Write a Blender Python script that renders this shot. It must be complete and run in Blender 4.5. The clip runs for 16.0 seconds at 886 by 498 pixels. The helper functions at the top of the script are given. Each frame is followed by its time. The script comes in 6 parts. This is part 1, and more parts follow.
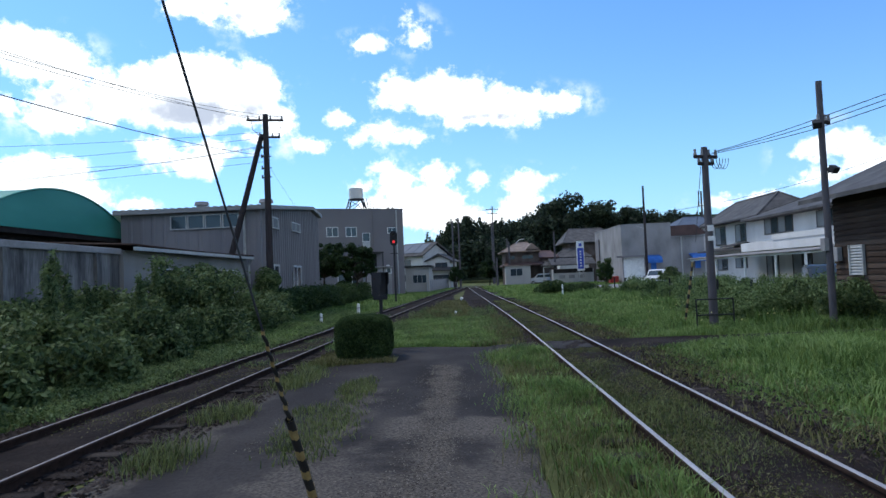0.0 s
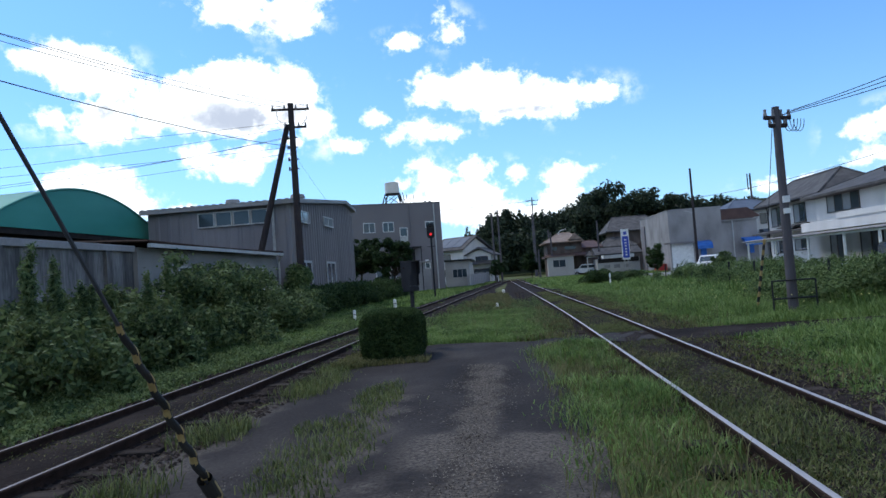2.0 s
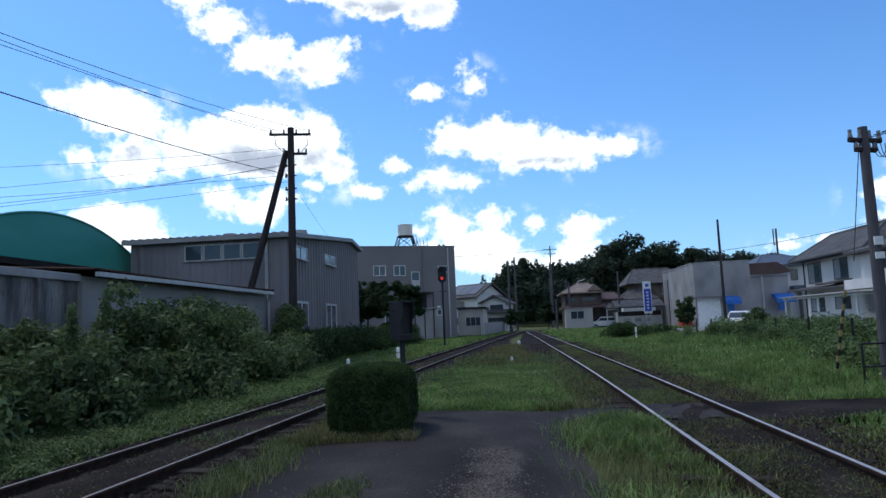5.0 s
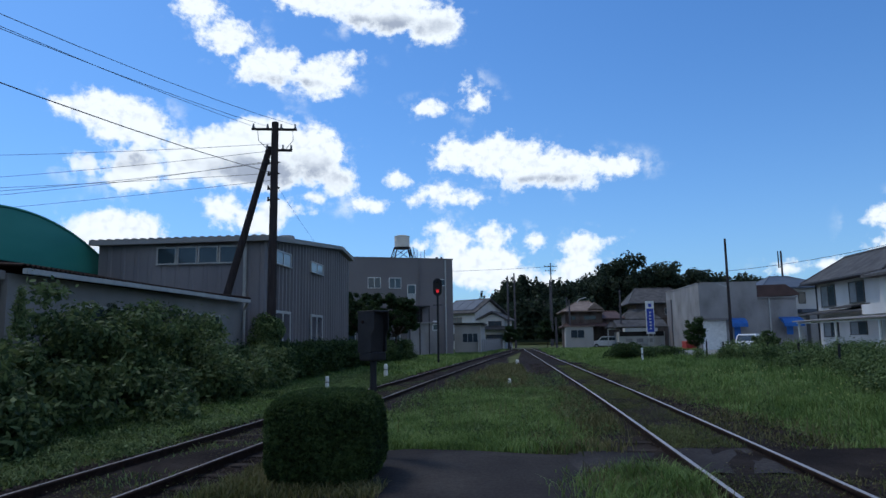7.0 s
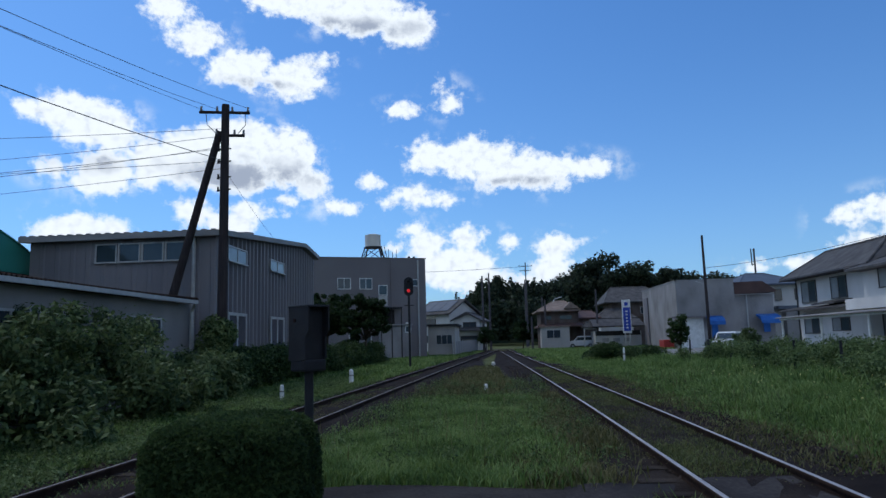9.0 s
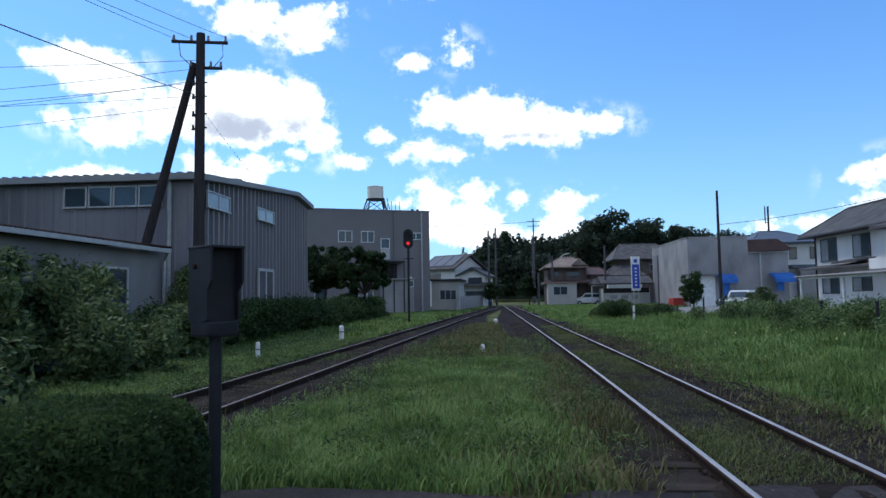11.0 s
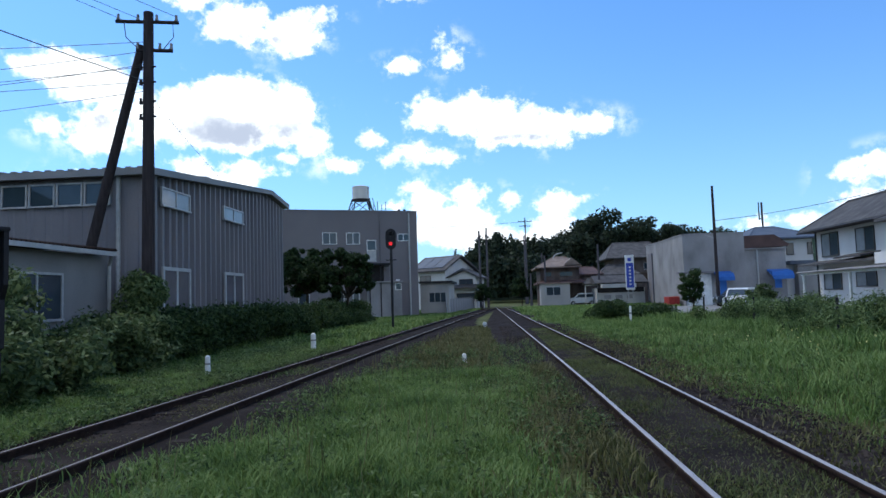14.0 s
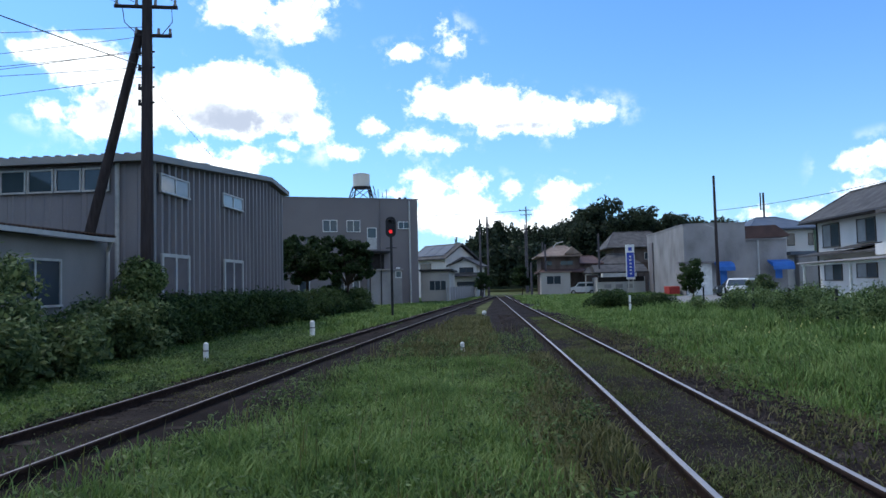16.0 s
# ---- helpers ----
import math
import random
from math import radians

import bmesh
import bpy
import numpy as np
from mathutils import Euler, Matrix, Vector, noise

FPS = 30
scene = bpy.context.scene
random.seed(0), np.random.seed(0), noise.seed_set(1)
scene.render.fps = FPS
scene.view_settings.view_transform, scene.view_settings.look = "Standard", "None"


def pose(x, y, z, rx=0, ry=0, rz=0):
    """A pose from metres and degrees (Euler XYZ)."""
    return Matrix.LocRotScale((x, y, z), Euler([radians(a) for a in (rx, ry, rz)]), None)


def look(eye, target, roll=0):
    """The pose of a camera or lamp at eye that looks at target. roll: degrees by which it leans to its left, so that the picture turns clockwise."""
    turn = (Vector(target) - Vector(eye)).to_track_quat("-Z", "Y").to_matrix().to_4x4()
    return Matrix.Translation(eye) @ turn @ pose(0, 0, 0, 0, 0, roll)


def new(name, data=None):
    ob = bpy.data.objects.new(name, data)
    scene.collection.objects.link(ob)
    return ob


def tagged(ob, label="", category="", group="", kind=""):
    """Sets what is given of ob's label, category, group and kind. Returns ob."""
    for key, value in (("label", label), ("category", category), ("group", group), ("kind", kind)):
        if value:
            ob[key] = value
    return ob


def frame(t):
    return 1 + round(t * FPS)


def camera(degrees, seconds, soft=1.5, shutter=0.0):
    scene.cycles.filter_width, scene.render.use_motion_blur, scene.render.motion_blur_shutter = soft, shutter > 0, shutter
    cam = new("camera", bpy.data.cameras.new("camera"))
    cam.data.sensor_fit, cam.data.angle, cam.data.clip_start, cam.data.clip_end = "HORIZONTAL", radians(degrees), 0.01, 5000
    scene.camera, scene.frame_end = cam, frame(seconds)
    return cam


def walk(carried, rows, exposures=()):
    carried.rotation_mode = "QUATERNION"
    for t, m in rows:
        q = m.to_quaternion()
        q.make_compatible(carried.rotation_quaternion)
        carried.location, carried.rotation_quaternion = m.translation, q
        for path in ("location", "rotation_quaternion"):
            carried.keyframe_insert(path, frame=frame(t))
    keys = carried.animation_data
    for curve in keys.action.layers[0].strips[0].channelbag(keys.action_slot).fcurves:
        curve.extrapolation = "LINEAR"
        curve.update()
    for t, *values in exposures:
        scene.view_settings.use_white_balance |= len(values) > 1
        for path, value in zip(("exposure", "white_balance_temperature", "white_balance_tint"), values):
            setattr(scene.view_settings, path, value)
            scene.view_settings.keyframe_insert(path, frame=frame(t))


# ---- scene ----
cam = camera(66.5, 16.0)
PATH = [
    (0, (0.285, 0.18, 1.531), (0.227, 2.178, 1.613), -2.4),
    (0.5, (0.28, 0.581, 1.445), (0.236, 2.579, 1.519), -2.5),
    (1, (0.29, 1.027, 1.444), (0.203, 3.024, 1.509), -2.7),
    (1.5, (0.283, 1.456, 1.403), (0.166, 3.451, 1.471), -3.7),
    (2, (0.287, 1.953, 1.359), (0.109, 3.943, 1.435), -4.2),
    (2.5, (0.293, 2.47, 1.32), (0.09, 4.457, 1.406), -3.9),
    (3, (0.297, 2.936, 1.309), (0.099, 4.924, 1.402), -3.1),
    (3.5, (0.294, 3.425, 1.318), (0.057, 5.405, 1.469), -2.7),
    (4, (0.267, 3.916, 1.316), (0.104, 5.902, 1.487), -2.8),
    (4.5, (0.237, 4.419, 1.352), (0.063, 6.401, 1.557), -2.7),
    (4.7, (0.236, 4.612, 1.317), (0.033, 6.59, 1.532), -2.7),
    (6.8, (0.208, 6.867, 1.354), (-0.011, 8.842, 1.58), -0.9),
    (7, (0.194, 7.064, 1.327), (-0.021, 9.035, 1.591), -0.8),
    (7.5, (0.151, 7.54, 1.33), (-0.121, 9.504, 1.597), -0.5),
    (8, (0.151, 8.099, 1.348), (0.027, 10.078, 1.613), -1.8),
    (8.5, (0.129, 8.55, 1.339), (-0.005, 10.525, 1.625), -1.7),
    (9, (0.142, 9.049, 1.324), (0.003, 11.026, 1.592), -1.6),
    (11.5, (0.433, 11.292, 1.326), (0.263, 13.28, 1.454), -0.8),
    (12, (0.513, 11.664, 1.335), (0.358, 13.653, 1.47), -1.4),
    (12.5, (0.56, 12.05, 1.32), (0.438, 14.04, 1.47), -2.0),
    (13, (0.615, 12.339, 1.323), (0.459, 14.328, 1.468), -2.3),
    (13.5, (0.601, 12.606, 1.315), (0.448, 14.595, 1.462), -1.9),
    (14, (0.581, 12.793, 1.34), (0.434, 14.782, 1.484), -1.8),
    (14.5, (0.6, 12.854, 1.329), (0.457, 14.844, 1.468), -1.9),
    (15, (0.612, 12.857, 1.33), (0.467, 14.848, 1.458), -1.7),
    (15.5, (0.585, 12.874, 1.339), (0.437, 14.865, 1.458), -1.6),
    (16, (0.625, 12.827, 1.351), (0.474, 14.818, 1.46), -1.4),
]
walk(cam, [(t, look(eye, target, roll)) for t, eye, target, roll in PATH], [(0, 0.17, 6450, 7), (3, 0.15, 6400, 7), (4, 0.01, 6300, 7), (4.5, -0.04, 6280, 7), (7, -0.49, 6080, 7), (8, -0.56, 6030, 7), (9, -0.53, 6080, 7), (11.5, 0.11, 6300, 7), (14, 0.11, 6300, 7), (16, 0.16, 6350, 7)])

# ---- world and sun ----
world = bpy.data.worlds.new("sky")
scene.world = world
world.use_nodes = True
wt = world.node_tree
wt.nodes.clear()


def wnode(kind, **props):
    n = wt.nodes.new(kind)
    for key, value in props.items():
        setattr(n, key, value)
    return n


def wmath(op, a, b=None, c=None):
    n = wnode("ShaderNodeMath", operation=op)
    for i, v in enumerate((a, b, c)):
        if v is None:
            continue
        if isinstance(v, (int, float)):
            n.inputs[i].default_value = v
        else:
            wt.links.new(v, n.inputs[i])
    return n.outputs[0]


SUN_DIR = Vector((-0.5, 0.35, 0.95)).normalized()
sky = wnode("ShaderNodeTexSky", sky_type="NISHITA", sun_disc=False)
sky.sun_elevation = math.asin(SUN_DIR.z)
sky.sun_rotation = math.atan2(SUN_DIR.x, SUN_DIR.y)
sky.air_density, sky.dust_density, sky.ozone_density = 1.0, 0.6, 2.0
coord = wnode("ShaderNodeTexCoord").outputs["Generated"]
sep = wnode("ShaderNodeSeparateXYZ")
wt.links.new(coord, sep.inputs[0])
azim = wmath("ARCTAN2", sep.outputs[0], sep.outputs[1])
flat = wmath("SQRT", wmath("ADD", wmath("POWER", sep.outputs[0], 2.0), wmath("POWER", sep.outputs[1], 2.0)))
elev = wmath("DIVIDE", sep.outputs[2], wmath("MAXIMUM", flat, 0.02))
comb = wnode("ShaderNodeCombineXYZ")
wt.links.new(azim, comb.inputs[0])
wt.links.new(elev, comb.inputs[1])
# billows push the outlines of the clouds about
billow = wnode("ShaderNodeTexNoise")
billow.inputs["Scale"].default_value, billow.inputs["Detail"].default_value, billow.inputs["Roughness"].default_value = 26.0, 7.0, 0.62
wt.links.new(comb.outputs[0], billow.inputs["Vector"])
LEFT = [(-0.427, 0.272, 0.055, 0.045), (-0.366, 0.296, 0.06, 0.038), (-0.303, 0.275, 0.057, 0.047), (-0.268, 0.244, 0.031, 0.029), (-0.378, 0.246, 0.095, 0.03), (-0.581, 0.314, 0.061, 0.029), (-0.626, 0.316, 0.024, 0.016), (-0.541, 0.293, 0.042, 0.032), (-0.538, 0.243, 0.047, 0.032), (-0.486, 0.255, 0.036, 0.036), (-0.558, 0.303, 0.056, 0.036), (-0.596, 0.236, 0.028, 0.014), (-0.55, 0.222, 0.029, 0.016)]
CENTRE = [(-0.086, 0.276, 0.041, 0.029), (-0.019, 0.273, 0.067, 0.033), (0.027, 0.251, 0.062, 0.031), (0.089, 0.247, 0.049, 0.03), (0.146, 0.247, 0.038, 0.017), (-0.109, 0.217, 0.029, 0.021), (-0.063, 0.211, 0.024, 0.011), (-0.176, 0.241, 0.023, 0.015), (-0.151, 0.204, 0.013, 0.007), (-0.22, 0.199, 0.028, 0.011), (-0.355, 0.192, 0.035, 0.015), (-0.308, 0.212, 0.024, 0.008)]
UPPER = [(-0.467, 0.487, 0.032, 0.028), (-0.429, 0.447, 0.041, 0.03), (-0.367, 0.409, 0.052, 0.034), (-0.295, 0.396, 0.05, 0.031), (-0.256, 0.424, 0.028, 0.016), (-0.296, 0.52, 0.07, 0.026), (-0.195, 0.509, 0.093, 0.041), (-0.12, 0.487, 0.051, 0.034), (-0.052, 0.363, 0.021, 0.018), (-0.063, 0.38, 0.014, 0.018), (-0.122, 0.35, 0.029, 0.012)]
LOWER = [(-0.11, 0.164, 0.017, 0.013), (-0.09, 0.142, 0.035, 0.022), (-0.036, 0.149, 0.032, 0.019), (-0.057, 0.107, 0.071, 0.035), (-0.151, 0.137, 0.02, 0.01), (-0.015, 0.087, 0.042, 0.025), (0.03, 0.142, 0.015, 0.011), (0.094, 0.132, 0.034, 0.017), (0.135, 0.138, 0.011, 0.007), (0.089, 0.1, 0.034, 0.025), (0.051, 0.081, 0.033, 0.018), (-0.128, 0.099, 0.034, 0.025), (-0.566, 0.148, 0.064, 0.034), (-0.509, 0.127, 0.034, 0.017), (-0.462, 0.115, 0.032, 0.009), (-0.427, 0.189, 0.03, 0.02), (-0.378, 0.171, 0.044, 0.02), (-0.332, 0.191, 0.022, 0.011)]
RIGHT = [(0.474, 0.143, 0.022, 0.015), (0.518, 0.149, 0.033, 0.019), (0.544, 0.122, 0.035, 0.024), (0.497, 0.111, 0.037, 0.01), (0.419, 0.086, 0.014, 0.007), (0.365, 0.085, 0.018, 0.007), (0.9, 0.3, 0.14, 0.05), (-1.0, 0.35, 0.15, 0.06)]
BELLY = [(-0.355, 0.243, 0.096, 0.026), (-0.565, 0.252, 0.041, 0.015), (0.026, 0.231, 0.099, 0.009), (-0.217, 0.484, 0.106, 0.015), (-0.345, 0.386, 0.051, 0.009)]


def wblob(u, v, a, b):
    n = wnode("ShaderNodeVectorMath", operation="MULTIPLY_ADD")
    wt.links.new(comb.outputs[0], n.inputs[0])
    n.inputs[1].default_value = (1 / a, 1 / b, 0)
    n.inputs[2].default_value = (-u / a, -v / b, 0)
    m = wnode("ShaderNodeVectorMath", operation="LENGTH")
    wt.links.new(n.outputs[0], m.inputs[0])
    return m.outputs["Value"]


near = None
for u, v, a, b in LEFT + CENTRE + UPPER + LOWER + RIGHT:
    size = math.sqrt(a * b)
    d = wmath("MULTIPLY_ADD", wblob(u, v, a, b), size, -size)
    near = d if near is None else wmath("SMOOTH_MIN", near, d, 0.012)
# two sizes of billow push the outline in and out
puff = wnode("ShaderNodeTexNoise")
puff.inputs["Scale"].default_value, puff.inputs["Detail"].default_value, puff.inputs["Roughness"].default_value = 75.0, 5.0, 0.6
wt.links.new(comb.outputs[0], puff.inputs["Vector"])
shift = wmath("ADD", wmath("MULTIPLY", wmath("SUBTRACT", billow.outputs["Fac"], 0.5), 0.07), wmath("MULTIPLY", wmath("SUBTRACT", puff.outputs["Fac"], 0.5), 0.028))
edge = wmath("ADD", near, shift)
mask = wnode("ShaderNodeMapRange", interpolation_type="SMOOTHSTEP")
mask.inputs["From Min"].default_value, mask.inputs["From Max"].default_value = 0.006, -0.014
wt.links.new(edge, mask.inputs["Value"])
# thin shreds that trail off the clouds
shred = wnode("ShaderNodeTexNoise")
shred.inputs["Scale"].default_value, shred.inputs["Detail"].default_value, shred.inputs["Roughness"].default_value = 17.0, 6.0, 0.6
wt.links.new(comb.outputs[0], shred.inputs["Vector"])
shreds = wnode("ShaderNodeMapRange", interpolation_type="SMOOTHSTEP")
shreds.inputs["From Min"].default_value, shreds.inputs["From Max"].default_value = 0.52, 0.72
wt.links.new(shred.outputs["Fac"], shreds.inputs["Value"])
close = wnode("ShaderNodeMapRange", interpolation_type="SMOOTHSTEP")
close.inputs["From Min"].default_value, close.inputs["From Max"].default_value = 0.035, 0.0
wt.links.new(near, close.inputs["Value"])
thin = wmath("MULTIPLY", wmath("MULTIPLY", shreds.outputs[0], close.outputs[0]), 0.6)
# unseen cumulus added overhead and all round, to whiten and lift the skylight
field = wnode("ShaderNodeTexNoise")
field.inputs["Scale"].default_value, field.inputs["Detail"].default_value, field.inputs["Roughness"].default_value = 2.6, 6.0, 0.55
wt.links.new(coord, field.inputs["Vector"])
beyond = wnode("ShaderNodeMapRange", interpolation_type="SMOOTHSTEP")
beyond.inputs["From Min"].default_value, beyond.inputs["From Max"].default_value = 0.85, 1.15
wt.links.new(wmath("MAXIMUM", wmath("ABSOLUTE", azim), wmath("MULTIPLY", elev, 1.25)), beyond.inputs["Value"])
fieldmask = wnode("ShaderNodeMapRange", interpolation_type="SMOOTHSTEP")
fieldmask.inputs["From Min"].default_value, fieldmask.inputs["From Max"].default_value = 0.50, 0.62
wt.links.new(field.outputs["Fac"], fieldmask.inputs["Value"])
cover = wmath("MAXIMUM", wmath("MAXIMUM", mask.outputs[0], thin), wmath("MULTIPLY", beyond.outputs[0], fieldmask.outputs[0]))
# grey bellies of the thick clouds
belly = None
for u, v, a, b in BELLY:
    d = wblob(u, v, a, b)
    belly = d if belly is None else wmath("SMOOTH_MIN", belly, d, 0.2)
belly = wmath("ADD", belly, wmath("MULTIPLY", wmath("SUBTRACT", billow.outputs["Fac"], 0.5), 1.8))
deep = wnode("ShaderNodeMapRange", interpolation_type="SMOOTHSTEP")
deep.inputs["From Min"].default_value, deep.inputs["From Max"].default_value = -0.004, -0.03
wt.links.new(edge, deep.inputs["Value"])
grey = wnode("ShaderNodeMapRange", interpolation_type="SMOOTHSTEP")
grey.inputs["From Min"].default_value, grey.inputs["From Max"].default_value = 1.6, 0.3
wt.links.new(belly, grey.inputs["Value"])
# soft modelling inside the clouds, a little greyer between the billows
fold = wnode("ShaderNodeMapRange", interpolation_type="SMOOTHSTEP")
fold.inputs["From Min"].default_value, fold.inputs["From Max"].default_value = 0.46, 0.72
wt.links.new(puff.outputs["Fac"], fold.inputs["Value"])
greyed = wmath("MAXIMUM", wmath("MULTIPLY", grey.outputs[0], deep.outputs[0]), wmath("MULTIPLY", fold.outputs[0], 0.3))
tone = wnode("ShaderNodeMix", data_type="RGBA")
tone.inputs["A"].default_value, tone.inputs["B"].default_value = (11.6, 11.9, 12.3, 1), (4.6, 5.1, 6.3, 1)
wt.links.new(greyed, tone.inputs["Factor"])
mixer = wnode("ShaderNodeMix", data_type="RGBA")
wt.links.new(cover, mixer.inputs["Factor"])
tint = wnode("ShaderNodeVectorMath", operation="MULTIPLY")
tint.inputs[1].default_value = (0.68, 1.12, 1.62)
wt.links.new(sky.outputs[0], tint.inputs[0])
haze = wnode("ShaderNodeMix", data_type="RGBA")
wt.links.new(wmath("MULTIPLY", wmath("POWER", 2.718, wmath("MULTIPLY", elev, -7.0)), 0.6), haze.inputs["Factor"])
wt.links.new(tint.outputs[0], haze.inputs["A"])
haze.inputs["B"].default_value = (4.6, 6.6, 9.0, 1)
wt.links.new(haze.outputs["Result"], mixer.inputs["A"])
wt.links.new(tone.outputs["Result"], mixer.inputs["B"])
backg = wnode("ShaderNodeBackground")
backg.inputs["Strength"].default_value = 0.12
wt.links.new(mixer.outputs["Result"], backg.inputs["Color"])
wout = wnode("ShaderNodeOutputWorld")
wt.links.new(backg.outputs[0], wout.inputs["Surface"])

sun_data = bpy.data.lights.new("sun", "SUN")
sun_data.energy, sun_data.angle, sun_data.color = 1.9, radians(11), (1.0, 0.93, 0.82)
sun = new("sun", sun_data)
sun.matrix_world = look(SUN_DIR * 50, (0, 0, 0))

# ---- materials ----


def material(name, colours, scale=4.0, rough=0.8, metal=0.0, bump=0.15, fine=60.0, island=0.0, spread=0.0, stretch=(1, 1, 1), coords="Object"):
    """A surface of two or three tones: broad stains, fine grain and relief. island, spread: how far joined pieces, or single pieces, differ."""
    m = bpy.data.materials.new(name)
    m.use_nodes = True
    nt = m.node_tree
    bsdf = nt.nodes["Principled BSDF"]
    bsdf.inputs["Roughness"].default_value, bsdf.inputs["Metallic"].default_value = rough, metal
    bsdf.inputs["Specular IOR Level"].default_value = 0.06 if rough >= 0.85 else 0.3
    tc = nt.nodes.new("ShaderNodeTexCoord")
    mp = nt.nodes.new("ShaderNodeMapping")
    mp.inputs["Scale"].default_value = stretch
    nt.links.new(tc.outputs[coords], mp.inputs["Vector"])
    n1 = nt.nodes.new("ShaderNodeTexNoise")
    n1.inputs["Scale"].default_value, n1.inputs["Detail"].default_value = scale, 6
    n2 = nt.nodes.new("ShaderNodeTexNoise")
    n2.inputs["Scale"].default_value, n2.inputs["Detail"].default_value = fine, 4
    for n in (n1, n2):
        nt.links.new(mp.outputs[0], n.inputs["Vector"])
    add = nt.nodes.new("ShaderNodeMath")
    add.operation = "MULTIPLY_ADD"
    nt.links.new(n2.outputs["Fac"], add.inputs[0])
    add.inputs[1].default_value = 0.45
    nt.links.new(n1.outputs["Fac"], add.inputs[2])
    last = add.outputs[0]
    if island or spread:
        if island:
            src = nt.nodes.new("ShaderNodeNewGeometry").outputs["Random Per Island"]
        else:
            src = nt.nodes.new("ShaderNodeObjectInfo").outputs["Random"]
        k = nt.nodes.new("ShaderNodeMath")
        k.operation = "MULTIPLY_ADD"
        nt.links.new(src, k.inputs[0])
        k.inputs[1].default_value = island or spread
        nt.links.new(last, k.inputs[2])
        k2 = nt.nodes.new("ShaderNodeMath")
        k2.operation = "SUBTRACT"
        nt.links.new(k.outputs[0], k2.inputs[0])
        k2.inputs[1].default_value = (island or spread) / 2
        last = k2.outputs[0]
    ramp = nt.nodes.new("ShaderNodeValToRGB")
    els = ramp.color_ramp.elements
    els[0].position, els[1].position = 0.45, 0.98
    els[0].color, els[1].color = (*colours[0], 1), (*colours[-1], 1)
    if len(colours) > 2:
        els.new(0.7).color = (*colours[1], 1)
    nt.links.new(last, ramp.inputs[0])
    nt.links.new(ramp.outputs[0], bsdf.inputs["Base Color"])
    if bump:
        b = nt.nodes.new("ShaderNodeBump")
        b.inputs["Strength"].default_value, b.inputs["Distance"].default_value = bump, 0.03
        nt.links.new(add.outputs[0], b.inputs["Height"])
        nt.links.new(b.outputs[0], bsdf.inputs["Normal"])
    return m


def leafy(name, colours, island=0.5, scale=0.7):
    m = material(name, colours, scale=scale, rough=0.65, bump=0.0, fine=9.0, island=island)
    bsdf = m.node_tree.nodes["Principled BSDF"]
    bsdf.inputs["Specular IOR Level"].default_value = 0.15
    # thin leaves let some light through
    nt = m.node_tree
    thru = nt.nodes.new("ShaderNodeBsdfTranslucent")
    nt.links.new(bsdf.inputs["Base Color"].links[0].from_socket, thru.inputs["Color"])
    both = nt.nodes.new("ShaderNodeMixShader")
    both.inputs[0].default_value = 0.35
    nt.links.new(bsdf.outputs[0], both.inputs[1])
    nt.links.new(thru.outputs[0], both.inputs[2])
    nt.links.new(both.outputs[0], nt.nodes["Material Output"].inputs["Surface"])
    return m


def glass_mat(name, tint=(0.03, 0.04, 0.05)):
    m = material(name, [tint, tuple(c * 1.5 for c in tint)], scale=0.8, rough=0.06, bump=0.02, fine=3.0)
    m.node_tree.nodes["Principled BSDF"].inputs["Specular IOR Level"].default_value = 0.5
    return m


M_SOIL = material("soil", [(0.04, 0.044, 0.018), (0.075, 0.085, 0.032), (0.12, 0.125, 0.055)], scale=0.35, rough=0.95, bump=0.6, fine=14)
M_BALLAST = material("ballast", [(0.010, 0.0075, 0.007), (0.018, 0.0135, 0.0125), (0.038, 0.031, 0.027)], scale=1.2, rough=0.95, bump=0.9, fine=32)
M_STONE = material("ballast_stone", [(0.009, 0.007, 0.0065), (0.019, 0.0145, 0.0135), (0.048, 0.039, 0.036)], scale=6, rough=0.9, bump=0.3, island=0.6)
M_ASPHALT = material("asphalt", [(0.02, 0.0185, 0.0195), (0.036, 0.033, 0.034), (0.08, 0.073, 0.07)], scale=0.8, rough=0.92, bump=0.5, fine=24, stretch=(1, 0.5, 1))


